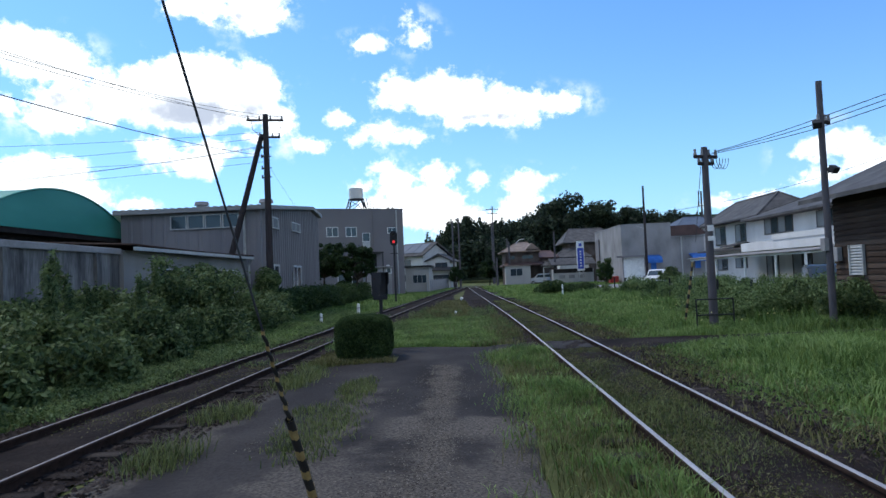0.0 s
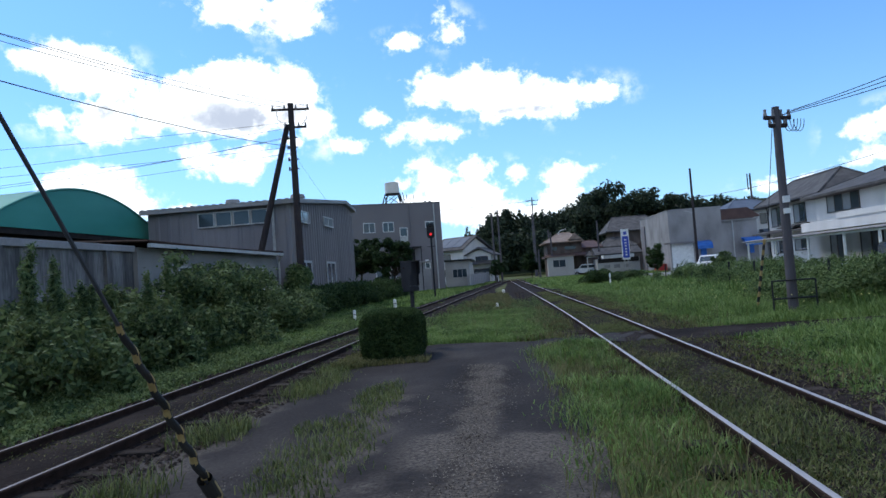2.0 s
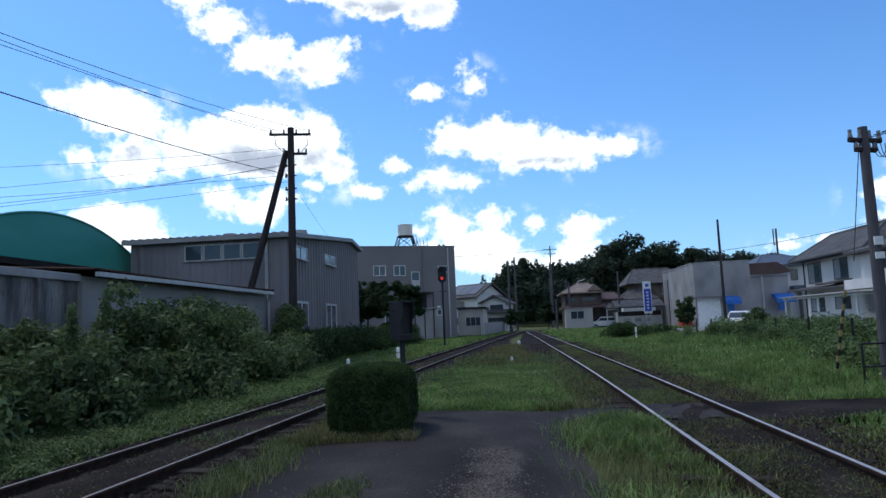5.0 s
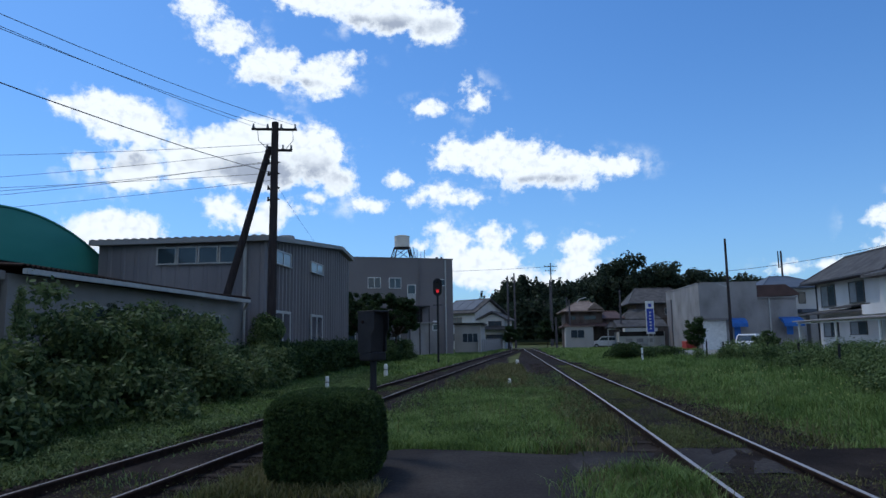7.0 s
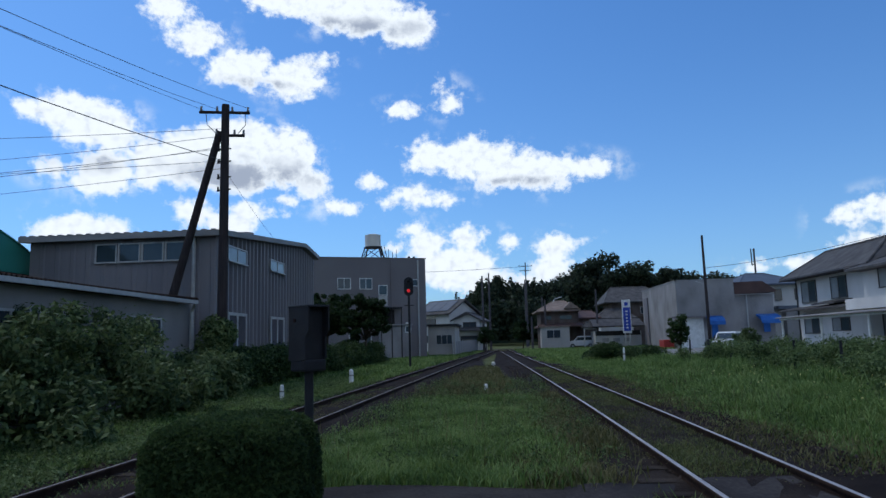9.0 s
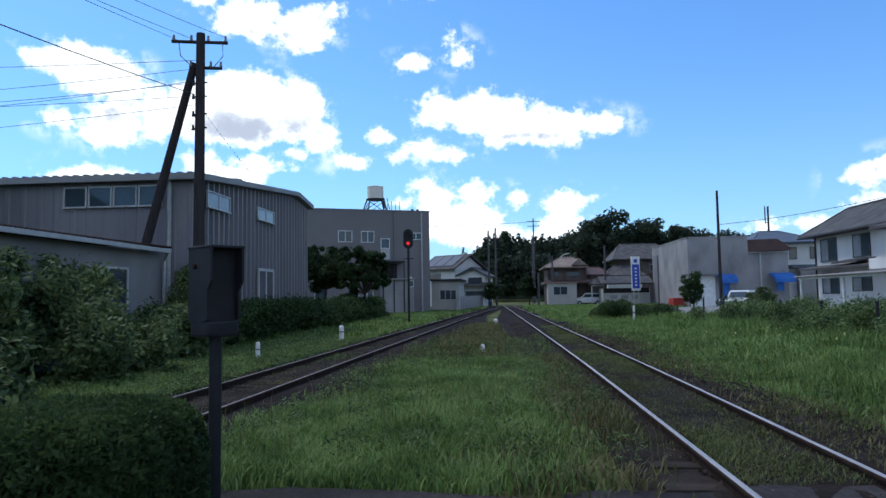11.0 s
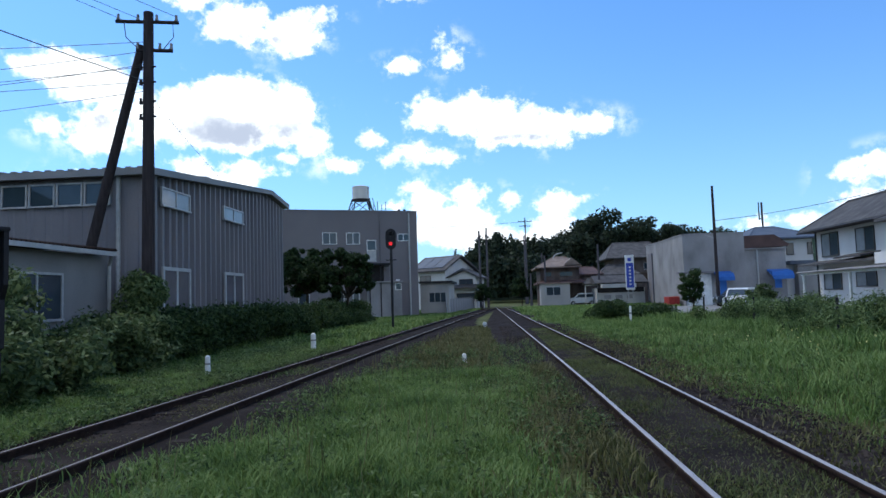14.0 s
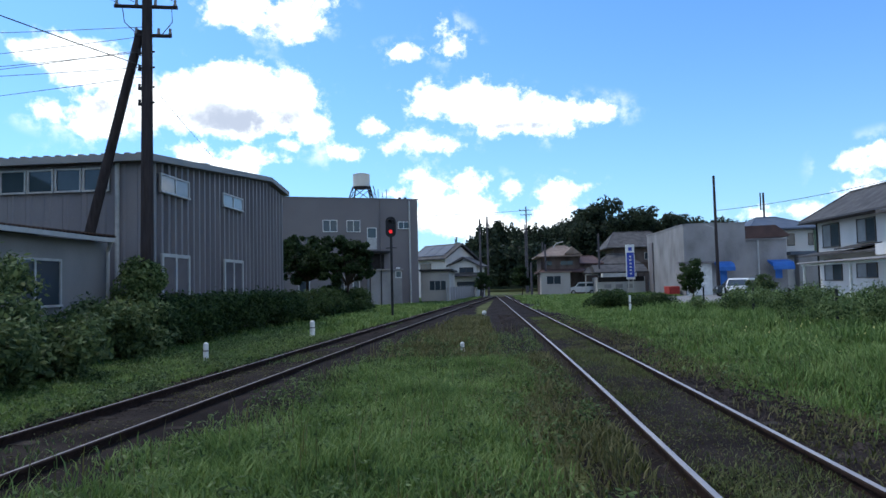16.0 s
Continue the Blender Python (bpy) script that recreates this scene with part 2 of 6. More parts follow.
def worn_drive(m):
    """Dusty gravel worn through the drive: a wheel strip, a cross band and loose patches, over the tar."""
    nt = m.node_tree
    bsdf = nt.nodes["Principled BSDF"]
    tar = bsdf.inputs["Base Color"].links[0].from_socket

    def calc(op, *vals):
        n = nt.nodes.new("ShaderNodeMath")
        n.operation = op
        for i, v in enumerate(vals):
            if isinstance(v, (int, float)):
                n.inputs[i].default_value = v
            else:
                nt.links.new(v, n.inputs[i])
        return n.outputs[0]

    def ramp(v, lo, hi):
        n = nt.nodes.new("ShaderNodeMapRange")
        n.interpolation_type = "SMOOTHSTEP"
        nt.links.new(v, n.inputs["Value"])
        n.inputs["From Min"].default_value, n.inputs["From Max"].default_value = lo, hi
        return n.outputs[0]

    tc = nt.nodes.new("ShaderNodeTexCoord").outputs["Object"]
    xyz = nt.nodes.new("ShaderNodeSeparateXYZ")
    nt.links.new(tc, xyz.inputs[0])
    x, y = xyz.outputs[0], xyz.outputs[1]
    blur = nt.nodes.new("ShaderNodeTexNoise")
    blur.inputs["Scale"].default_value, blur.inputs["Detail"].default_value = 2.2, 6
    nt.links.new(tc, blur.inputs["Vector"])
    k = calc("MULTIPLY_ADD", blur.outputs["Fac"], 1.0, -0.5)
    strip = calc("MULTIPLY", ramp(calc("ADD", calc("ABSOLUTE", calc("ADD", x, 0.06)), calc("MULTIPLY", k, 0.5)), 0.3, 0.08), ramp(calc("ADD", y, calc("MULTIPLY", k, 2.0)), 13.2, 12.0))
    band = calc("MULTIPLY", ramp(calc("ADD", calc("ABSOLUTE", calc("SUBTRACT", y, 7.5)), calc("MULTIPLY", k, 1.2)), 0.75, 0.25), ramp(x, -0.9, -0.4))
    near = calc("MULTIPLY", ramp(calc("ADD", y, calc("MULTIPLY", k, 5.0)), 7.4, 5.4), ramp(calc("ADD", x, calc("MULTIPLY", k, 1.0)), -1.5, -0.9))
    left = calc("MULTIPLY", ramp(calc("ADD", calc("ABSOLUTE", calc("ADD", x, 1.25)), calc("MULTIPLY", k, 1.2)), 0.4, 0.05), ramp(y, 11.2, 10.0))
    edge_l = ramp(calc("ADD", x, calc("MULTIPLY", k, 0.9)), -2.35, -2.75)
    dust = calc("MAXIMUM", calc("MAXIMUM", strip, band), calc("MAXIMUM", calc("MULTIPLY", near, 0.85), calc("MAXIMUM", calc("MULTIPLY", left, 0.8), calc("MULTIPLY", edge_l, 0.7))))
    grit = nt.nodes.new("ShaderNodeTexNoise")
    grit.inputs["Scale"].default_value, grit.inputs["Detail"].default_value = 38.0, 5
    nt.links.new(tc, grit.inputs["Vector"])
    col = nt.nodes.new("ShaderNodeValToRGB")
    e = col.color_ramp.elements
    e[0].position, e[1].position = 0.32, 0.7
    e[0].color, e[1].color = (0.037, 0.032, 0.029, 1), (0.135, 0.118, 0.102, 1)
    nt.links.new(grit.outputs["Fac"], col.inputs[0])
    mix = nt.nodes.new("ShaderNodeMix")
    mix.data_type = "RGBA"
    nt.links.new(dust, mix.inputs["Factor"])
    nt.links.new(tar, mix.inputs["A"])
    nt.links.new(col.outputs[0], mix.inputs["B"])
    nt.links.new(mix.outputs["Result"], bsdf.inputs["Base Color"])
    return m


M_DRIVE = worn_drive(material("worn_drive", [(0.018, 0.016, 0.0163), (0.031, 0.028, 0.028), (0.058, 0.052, 0.049)], scale=0.8, rough=0.93, bump=0.6, fine=30, stretch=(1, 0.6, 1)))
M_GRAVEL = material("drive_gravel", [(0.03, 0.026, 0.023), (0.065, 0.057, 0.05), (0.15, 0.135, 0.118)], scale=3, rough=0.9, bump=0.2, island=0.7)
M_RAILTOP = material("polished_rail", [(0.27, 0.25, 0.245), (0.44, 0.41, 0.40)], scale=6, rough=0.5, metal=0.3, bump=0.03, stretch=(1, 0.2, 1))
M_RAILTOP_DULL = material("dull_rail", [(0.16, 0.135, 0.125), (0.30, 0.265, 0.25)], scale=3, rough=0.55, metal=0.2, bump=0.05)
M_RUST = material("rusty_rail", [(0.018, 0.012, 0.010), (0.046, 0.029, 0.023)], scale=9, rough=0.85, bump=0.3)
M_SLEEPER = material("sleeper_wood", [(0.018, 0.0145, 0.013), (0.055, 0.045, 0.039)], scale=5, rough=0.95, bump=0.5, spread=0.4, stretch=(0.3, 3, 1))
M_GRASS = leafy("grass", [(0.046, 0.086, 0.022), (0.122, 0.198, 0.050), (0.24, 0.32, 0.115)], island=0.36, scale=1.1)
M_DRYGRASS = leafy("dry_grass", [(0.05, 0.058, 0.018), (0.10, 0.105, 0.038), (0.18, 0.165, 0.08)], island=0.6)
M_TUFT = leafy("tufts", [(0.05, 0.066, 0.022), (0.10, 0.125, 0.04), (0.18, 0.2, 0.085)], island=0.6)
M_WEED = leafy("weeds", [(0.042, 0.07, 0.024), (0.092, 0.138, 0.046), (0.175, 0.23, 0.092)], island=0.75)
M_HEDGE = leafy("hedge_leaves", [(0.02, 0.038, 0.013), (0.04, 0.068, 0.022), (0.072, 0.11, 0.036)], island=0.5, scale=2)
M_DARKLEAF = leafy("dark_leaves", [(0.010, 0.02, 0.008), (0.022, 0.042, 0.014), (0.045, 0.075, 0.026)], island=0.5)
# distant leaf greens lifted and turned bluer: slight haze mixed into the colour
M_FAR = leafy("hazed_far_leaves", [(0.014, 0.022, 0.015), (0.028, 0.041, 0.024), (0.052, 0.07, 0.04)], island=0.6, scale=0.05)
M_BARK = material("bark", [(0.03, 0.024, 0.018), (0.08, 0.065, 0.05)], scale=8, rough=0.95, bump=0.6, stretch=(2, 2, 0.4))
M_CLAD = material("grey_cladding", [(0.145, 0.138, 0.150), (0.18, 0.172, 0.185), (0.225, 0.215, 0.225)], scale=0.6, rough=0.55, bump=0.05, stretch=(1.5, 1.5, 0.3))
M_CLAD_EDGE = material("eave_metal", [(0.20, 0.195, 0.19), (0.30, 0.29, 0.28)], scale=1.5, rough=0.6, bump=0.08, stretch=(0.4, 0.4, 2))
M_REAR = material("rear_wall_panel", [(0.145, 0.132, 0.138), (0.18, 0.165, 0.168)], scale=0.4, rough=0.7, bump=0.05)
M_CONC = material("concrete", [(0.17, 0.162, 0.16), (0.255, 0.245, 0.245), (0.33, 0.32, 0.318)], scale=0.6, rough=0.9, bump=0.2, fine=18, stretch=(1, 1, 0.6))
M_STAIN = material("stained_concrete", [(0.04, 0.039, 0.038), (0.115, 0.112, 0.11), (0.27, 0.262, 0.255)], scale=1.1, rough=0.95, bump=0.25, fine=10, stretch=(2.2, 2.2, 0.35))
M_PLASTER = material("pale_plaster", [(0.34, 0.325, 0.30), (0.47, 0.455, 0.43)], scale=0.7, rough=0.9, bump=0.1, stretch=(1, 1, 0.5))
M_SHEDWALL = material("weathered_plaster", [(0.17, 0.165, 0.165), (0.235, 0.228, 0.225), (0.30, 0.29, 0.28)], scale=0.6, rough=0.92, bump=0.15, stretch=(1, 1, 0.45))
M_WHITE = material("white_plaster", [(0.48, 0.47, 0.455), (0.64, 0.63, 0.615)], scale=0.7, rough=0.85, bump=0.06, stretch=(1, 1, 0.4))
M_WHITEPAINT = material("white_paint", [(0.6, 0.6, 0.58), (0.82, 0.82, 0.8)], scale=5, rough=0.6, bump=0.08)
M_TILE = material("roof_tile", [(0.034, 0.032, 0.033), (0.062, 0.058, 0.058), (0.105, 0.10, 0.098)], scale=1.5, rough=0.8, bump=0.15, island=0.3)
M_BROWNTILE = material("brown_roof_tile", [(0.12, 0.085, 0.065), (0.19, 0.14, 0.11), (0.26, 0.20, 0.16)], scale=1.5, rough=0.7, bump=0.15, island=0.3)
M_RUSTROOF = material("red_brown_roof", [(0.055, 0.032, 0.030), (0.105, 0.06, 0.052)], scale=1.0, rough=0.7, bump=0.15)
M_GREEN = material("green_roof", [(0.03, 0.19, 0.155), (0.04, 0.23, 0.185), (0.055, 0.27, 0.22)], scale=0.5, rough=0.6, bump=0.05, stretch=(0.5, 0.5, 2))
M_DARK = material("dark_metal", [(0.010, 0.010, 0.012), (0.024, 0.023, 0.026)], scale=6, rough=0.6, bump=0.08)
# one dark tone: boards and glazing, also shade painted under arch and landing
M_SHADE = material("dark_boards_and_shade", [(0.02, 0.018, 0.018), (0.04, 0.036, 0.034)], scale=3, rough=0.9, bump=0.2)
M_POLE = material("weathered_pole", [(0.026, 0.022, 0.023), (0.06, 0.05, 0.05)], scale=5, rough=0.9, bump=0.3, stretch=(3, 3, 0.3))
M_CPOLE = material("concrete_pole", [(0.07, 0.064, 0.07), (0.115, 0.106, 0.112)], scale=4, rough=0.85, bump=0.15, stretch=(2, 2, 0.5))
M_WIRE = material("cable", [(0.03, 0.03, 0.034), (0.06, 0.06, 0.066)], scale=9, rough=0.6, bump=0)
M_FRAME = material("window_frame", [(0.32, 0.32, 0.31), (0.46, 0.46, 0.45)], scale=6, rough=0.5, bump=0.03)
M_GLASS = glass_mat("window_glass")
M_PALEGLASS = glass_mat("pale_curtained_glass", (0.20, 0.21, 0.22))
M_DIMGLASS = glass_mat("frosted_dim_glass", (0.075, 0.075, 0.085))
M_BROWNWALL = material("brown_timbered_wall", [(0.06, 0.045, 0.04), (0.11, 0.085, 0.075), (0.17, 0.14, 0.125)], scale=1.2, rough=0.85, bump=0.15, stretch=(1, 1, 0.4))
M_BOARD = material("brown_boards", [(0.035, 0.024, 0.019), (0.065, 0.046, 0.036), (0.10, 0.075, 0.06)], scale=3, rough=0.9, bump=0.4, spread=0.4, stretch=(0.3, 0.3, 4))
M_YELLOW = material("yellow_band", [(0.24, 0.165, 0.06), (0.38, 0.27, 0.11)], scale=8, rough=0.6, bump=0.05)
M_BLACK = material("black_band", [(0.012, 0.012, 0.012), (0.03, 0.028, 0.026)], scale=8, rough=0.6, bump=0.05)
M_TANK = material("tank_beige", [(0.58, 0.54, 0.47), (0.70, 0.66, 0.6)], scale=1.5, rough=0.6, bump=0.06, stretch=(1, 1, 0.3))
M_BLUE = material("blue_awning", [(0.02, 0.10, 0.35), (0.04, 0.16, 0.48)], scale=2, rough=0.6, bump=0.1)
M_SIGNBLUE = material("sign_blue", [(0.03, 0.06, 0.36), (0.05, 0.09, 0.46)], scale=2, rough=0.5, bump=0.02)
M_HILL = material("hill_green", [(0.016, 0.03, 0.02), (0.028, 0.046, 0.030), (0.042, 0.062, 0.042)], scale=0.03, rough=0.95, bump=0.8, fine=0.2)
M_BLUEROOF = material("slate_blue_roof", [(0.06, 0.075, 0.105), (0.10, 0.12, 0.155)], scale=1.0, rough=0.65, bump=0.08)


def lamp_mat(name, colour, strength):
    m = bpy.data.materials.new(name)
    m.use_nodes = True
    b = m.node_tree.nodes["Principled BSDF"]
    b.inputs["Base Color"].default_value = (*colour, 1)
    b.inputs["Emission Color"].default_value = (*colour, 1)
    b.inputs["Emission Strength"].default_value = strength
    return m


M_REDLAMP = lamp_mat("red_signal_lamp", (0.9, 0.03, 0.04), 0.8)

# ---- builders ----


def part(name, bm, mat, parent=None, label="", smooth=False):
    me = bpy.data.meshes.new(name)
    bm.to_mesh(me)
    bm.free()
    me.materials.append(mat)
    if smooth:
        me.polygons.foreach_set("use_smooth", [True] * len(me.polygons))
    ob = new(name, me)
    if parent is not None:
        ob.parent = parent
    if label:
        ob["label"] = label
    return ob


def shared(name, me, parent, m):
    """One more object on a mesh that others share."""
    ob = new(name, me)
    ob.parent = parent
    ob.matrix_basis = m
    return ob


def thing(name, label, category, at=(0, 0, 0), turn=0.0, group="", kind=""):
    ob = new(name)
    ob.empty_display_size = 0.2
    ob.matrix_basis = pose(*at, 0, 0, turn)
    return tagged(ob, label, category, group, kind)


def box(bm, x0, x1, y0, y1, z0, z1, bevel=0.0):
    m = Matrix.LocRotScale(((x0 + x1) / 2, (y0 + y1) / 2, (z0 + z1) / 2), None, (abs(x1 - x0), abs(y1 - y0), abs(z1 - z0)))
    made = bmesh.ops.create_cube(bm, size=1, matrix=m)["verts"]
    if bevel:
        edges = list({e for v in made for e in v.link_edges})
        bmesh.ops.bevel(bm, geom=edges, offset=bevel, segments=2, affect="EDGES", profile=0.6)
    return bm


def boxes(*rows, bevel=0.0):
    bm = bmesh.new()
    for r in rows:
        box(bm, *r, bevel=bevel)
    return bm


def tube(bm, p0, p1, r0, r1=None, n=10):
    p0, p1 = Vector(p0), Vector(p1)
    d = p1 - p0
    m = Matrix.Translation((p0 + p1) / 2) @ d.to_track_quat("Z", "Y").to_matrix().to_4x4()
    bmesh.ops.create_cone(bm, cap_ends=True, segments=n, radius1=r0, radius2=r0 if r1 is None else r1, depth=d.length, matrix=m)
    return bm


def tubes(*rows, n=10):
    bm = bmesh.new()
    for r in rows:
        tube(bm, *r, n=n)
    return bm


def prism(profile, axis, a, b):
    """A flat outline, pushed along x or y from a to b. The outline is in (other level axis, z)."""
    bm = bmesh.new()
    ends = []
    for c in (a, b):
        ends.append([bm.verts.new((c, u, z) if axis == "x" else (u, c, z)) for u, z in profile])
    n = len(profile)
    bm.faces.new(ends[0])
    bm.faces.new(ends[1][::-1])
    for i in range(n):
        bm.faces.new((ends[0][i], ends[1][i], ends[1][(i + 1) % n], ends[0][(i + 1) % n]))
    bmesh.ops.recalc_face_normals(bm, faces=bm.faces)
    return bm


def raw_mesh(name, verts, faces, mat, kind="", label="", category="", parent=None):
    me = bpy.data.meshes.new(name)
    me.vertices.add(len(verts))
    me.vertices.foreach_set("co", np.asarray(verts, np.float32).ravel())
    k = faces.shape[1]
    me.loops.add(faces.size)
    me.loops.foreach_set("vertex_index", faces.astype(np.int32).ravel())
    me.polygons.add(len(faces))
    me.polygons.foreach_set("loop_start", np.arange(0, faces.size, k, dtype=np.int32))
    me.update(calc_edges=True)
    me.materials.append(mat)
    ob = new(name, me)
    if parent is not None:
        ob.parent = parent
    return tagged(ob, label, category, "", kind)


rng = np.random.default_rng(7)


def patchy(x, y, s=1.0, seed=0.0):
    """Smooth irregular values about 0 over the plan."""
    return (np.sin(x * 1.3 * s + seed) * np.cos(y * 0.9 * s - seed * 2) + 0.6 * np.sin(x * 2.9 * s + y * 1.7 * s + seed * 3) + 0.4 * np.sin(y * 4.1 * s - x * 3.3 * s + seed)) / 2


def grass(name, pts, height, width, mat, label, lean=0.8, z=-0.13, category="grass", grown=None):
    """Single bent blades, three triangles' worth each, at the given plan points."""
    n = len(pts)
    h = height * (0.45 + 0.75 * rng.random(n)) * (1 + 0.35 * patchy(pts[:, 0], pts[:, 1], 0.8, 1.3))
    if grown is not None:
        h = h * grown(pts[:, 0], pts[:, 1])
    a = rng.random(n) * 6.283
    l = h * lean * (0.3 + rng.random(n))
    dx, dy = np.cos(a), np.sin(a)
    w = width * (0.6 + 0.8 * rng.random(n))
    base = np.stack([pts[:, 0], pts[:, 1], np.full(n, z) if np.isscalar(z) else z], 1)
    side = np.stack([-dy * w, dx * w, 0 * w], 1)
    mid = base + np.stack([dx * l * 0.35, dy * l * 0.35, h * 0.6], 1)
    tip = base + np.stack([dx * l, dy * l, h * (0.95 - 0.1 * rng.random(n))], 1)
    v = np.stack([base - side, base + side, mid + side * 0.8, mid - side * 0.8, tip], 1).reshape(-1, 3)
    i = np.arange(n)[:, None] * 5
    f = np.concatenate([i + [0, 1, 2], i + [0, 2, 3], i + [3, 2, 4]], 1).reshape(-1, 3)
    return raw_mesh(name, v, f, mat, "stuff", label, category)


def scatter(n, x0, x1, y0, y1, keep=None):
    p = np.stack([x0 + (x1 - x0) * rng.random(n), y0 + (y1 - y0) * rng.random(n)], 1)
    return p if keep is None else p[keep(p[:, 0], p[:, 1])]


def leaf_cloud(centres, radii, count, size, flat=0.75, loose=0.0):
    """Leaves, four corners each, over a heap of lumps: verts and faces."""
    centres, radii = np.asarray(centres, float), np.asarray(radii, float)
    w = radii.prod(1) ** (2 / 3)
    k = rng.choice(len(centres), count, p=w / w.sum())
    d = rng.normal(size=(count, 3))
    d /= np.linalg.norm(d, axis=1)[:, None]
    r = 1 - 0.45 * rng.random(count) ** 2
    if loose:
        r = np.abs(rng.normal(size=count)) * 0.35 + 0.75 * rng.random(count) ** 0.5
    p = centres[k] + d * radii[k] * r[:, None]
    s = size * (0.55 + 0.9 * rng.random(count))
    nrm = d * 0.6 + rng.normal(size=(count, 3)) * 0.6 + (0, 0, 0.35)
    nrm /= np.linalg.norm(nrm, axis=1)[:, None]
    t = np.cross(nrm, rng.normal(size=(count, 3)))
    t /= np.linalg.norm(t, axis=1)[:, None] + 1e-9
    b = np.cross(nrm, t)
    t, b = t * s[:, None], b * (s * flat)[:, None]
    v = np.stack([p - t, p - b * 0.6 + t * 0.1, p + t, p + b * 0.6 + t * 0.1], 1).reshape(-1, 3)
    f = np.arange(count)[:, None] * 4 + np.arange(4)
    return v, f

# ---- the ground ----
Z = -0.13  # ground level; the rails' tops lie at 0


def left_line(y):
    """The middle of the track that joins from the left."""
    return -4.08 + 0.0365 * (y - 7.3) + 0.00016 * (y - 7.3) ** 2


def right_line(y):
    return 2.52 - 0.009 * (math.hypot(y - 22, 5) + y - 22)


def strip_mesh(name, rows, z, mat, label, category, lift=0.0):
    """A lens-shaped bed along rows of (y, left edge, right edge)."""
    bm = bmesh.new()
    last = None
    for y, a, b in rows:
        ring = [bm.verts.new((a + (b - a) * s, y, z + lift * math.sin(math.pi * s) + 0.012 * math.sin(7 * y + 9 * s))) for s in (0, 0.2, 0.4, 0.6, 0.8, 1)]
        if last:
            for i in range(5):
                bm.faces.new((last[i], last[i + 1], ring[i + 1], ring[i]))
        last = ring
    return tagged(part(name, bm, mat), label, category, kind="structure")


bm = bmesh.new()
bmesh.ops.create_grid(bm, x_segments=60, y_segments=60, size=60, matrix=Matrix.Translation((0, 55, Z)))
for v in bm.verts:
    v.co.z += 0.03 * float(patchy(v.co.x, v.co.y, 0.35, 2.0)) - 0.03
outer = [(-2500, -1500), (2500, -1500), (2500, 3500), (-2500, 3500)]
inner = [(-60, -5), (60, -5), (60, 115), (-60, 115)]
vo = [bm.verts.new((x, y, Z - 0.05)) for x, y in outer]
vi = [bm.verts.new((x, y, Z - 0.05)) for x, y in inner]
for i in range(4):
    bm.faces.new((vo[i], vo[(i + 1) % 4], vi[(i + 1) % 4], vi[i]))
tagged(part("ground", bm, M_SOIL), "dark soil ground with thin grass", "ground", kind="structure")

YS = [-6 + 1.5 * i for i in range(66)]
strip_mesh("ballast_bed", [(y, left_line(y) - 1.25 - 0.12 * math.sin(y), left_line(y) + min(1.05 + max(0.0, y - 15.5) * 0.6, 2.1) * min(1.0, max(0.5, (75 - y) / 30)) + 0.15 * math.sin(1.7 * y)) for y in YS], Z - 0.012, M_BALLAST, "dark brown ballast under the joining track", "track bed", 0.06)
strip_mesh("ballast_bed", [(y, right_line(y) - (0.62 if y < 15 else 1.2 if y < 26 else 2.1 - max(0, y - 45) * 0.03) - 0.1 * math.sin(2.1 * y), right_line(y) + 1.5 + 0.35 * math.sin(0.45 * y)) for y in YS], Z - 0.01, M_BALLAST, "dark ballast and soil under the polished track", "track bed", 0.06)
# the drive, and the path that it sends over the track
strip_mesh("driveway", [(y, left_line(y) + 0.95 + 0.1 * math.sin(1.3 * y), 0.95 + 0.1 * math.sin(0.9 * y)) for y in (-8, -5, -3, -1.5, 0, 1.5, 3, 4.5, 6, 7.5, 9, 10.5, 12, 13.2, 14.2, 15.0, 15.5, 15.85)], Z - 0.012, M_DRIVE, "worn dark asphalt drive with gravelly patches", "pavement", 0.075)
strip_mesh("crossing_path", [(y, 0.75, 1.88) for y in (14.8, 15.2, 15.6, 16.0)], Z + 0.0, M_ASPHALT, "dark asphalt end of the drive", "pavement", 0.03)
strip_mesh("crossing_path", [(y, 2.06, 2.97) for y in (14.5, 15.1, 15.6, 16.05)], Z + 0.055, M_ASPHALT, "asphalt infill between the rails at a foot crossing", "pavement", 0.0)
strip_mesh("crossing_path", [(y, 3.16, 12.5) for y in (14.3, 14.9, 15.6, 16.2)], Z + 0.03, M_BALLAST, "dark earth footpath leaving the crossing", "pavement", 0.02)


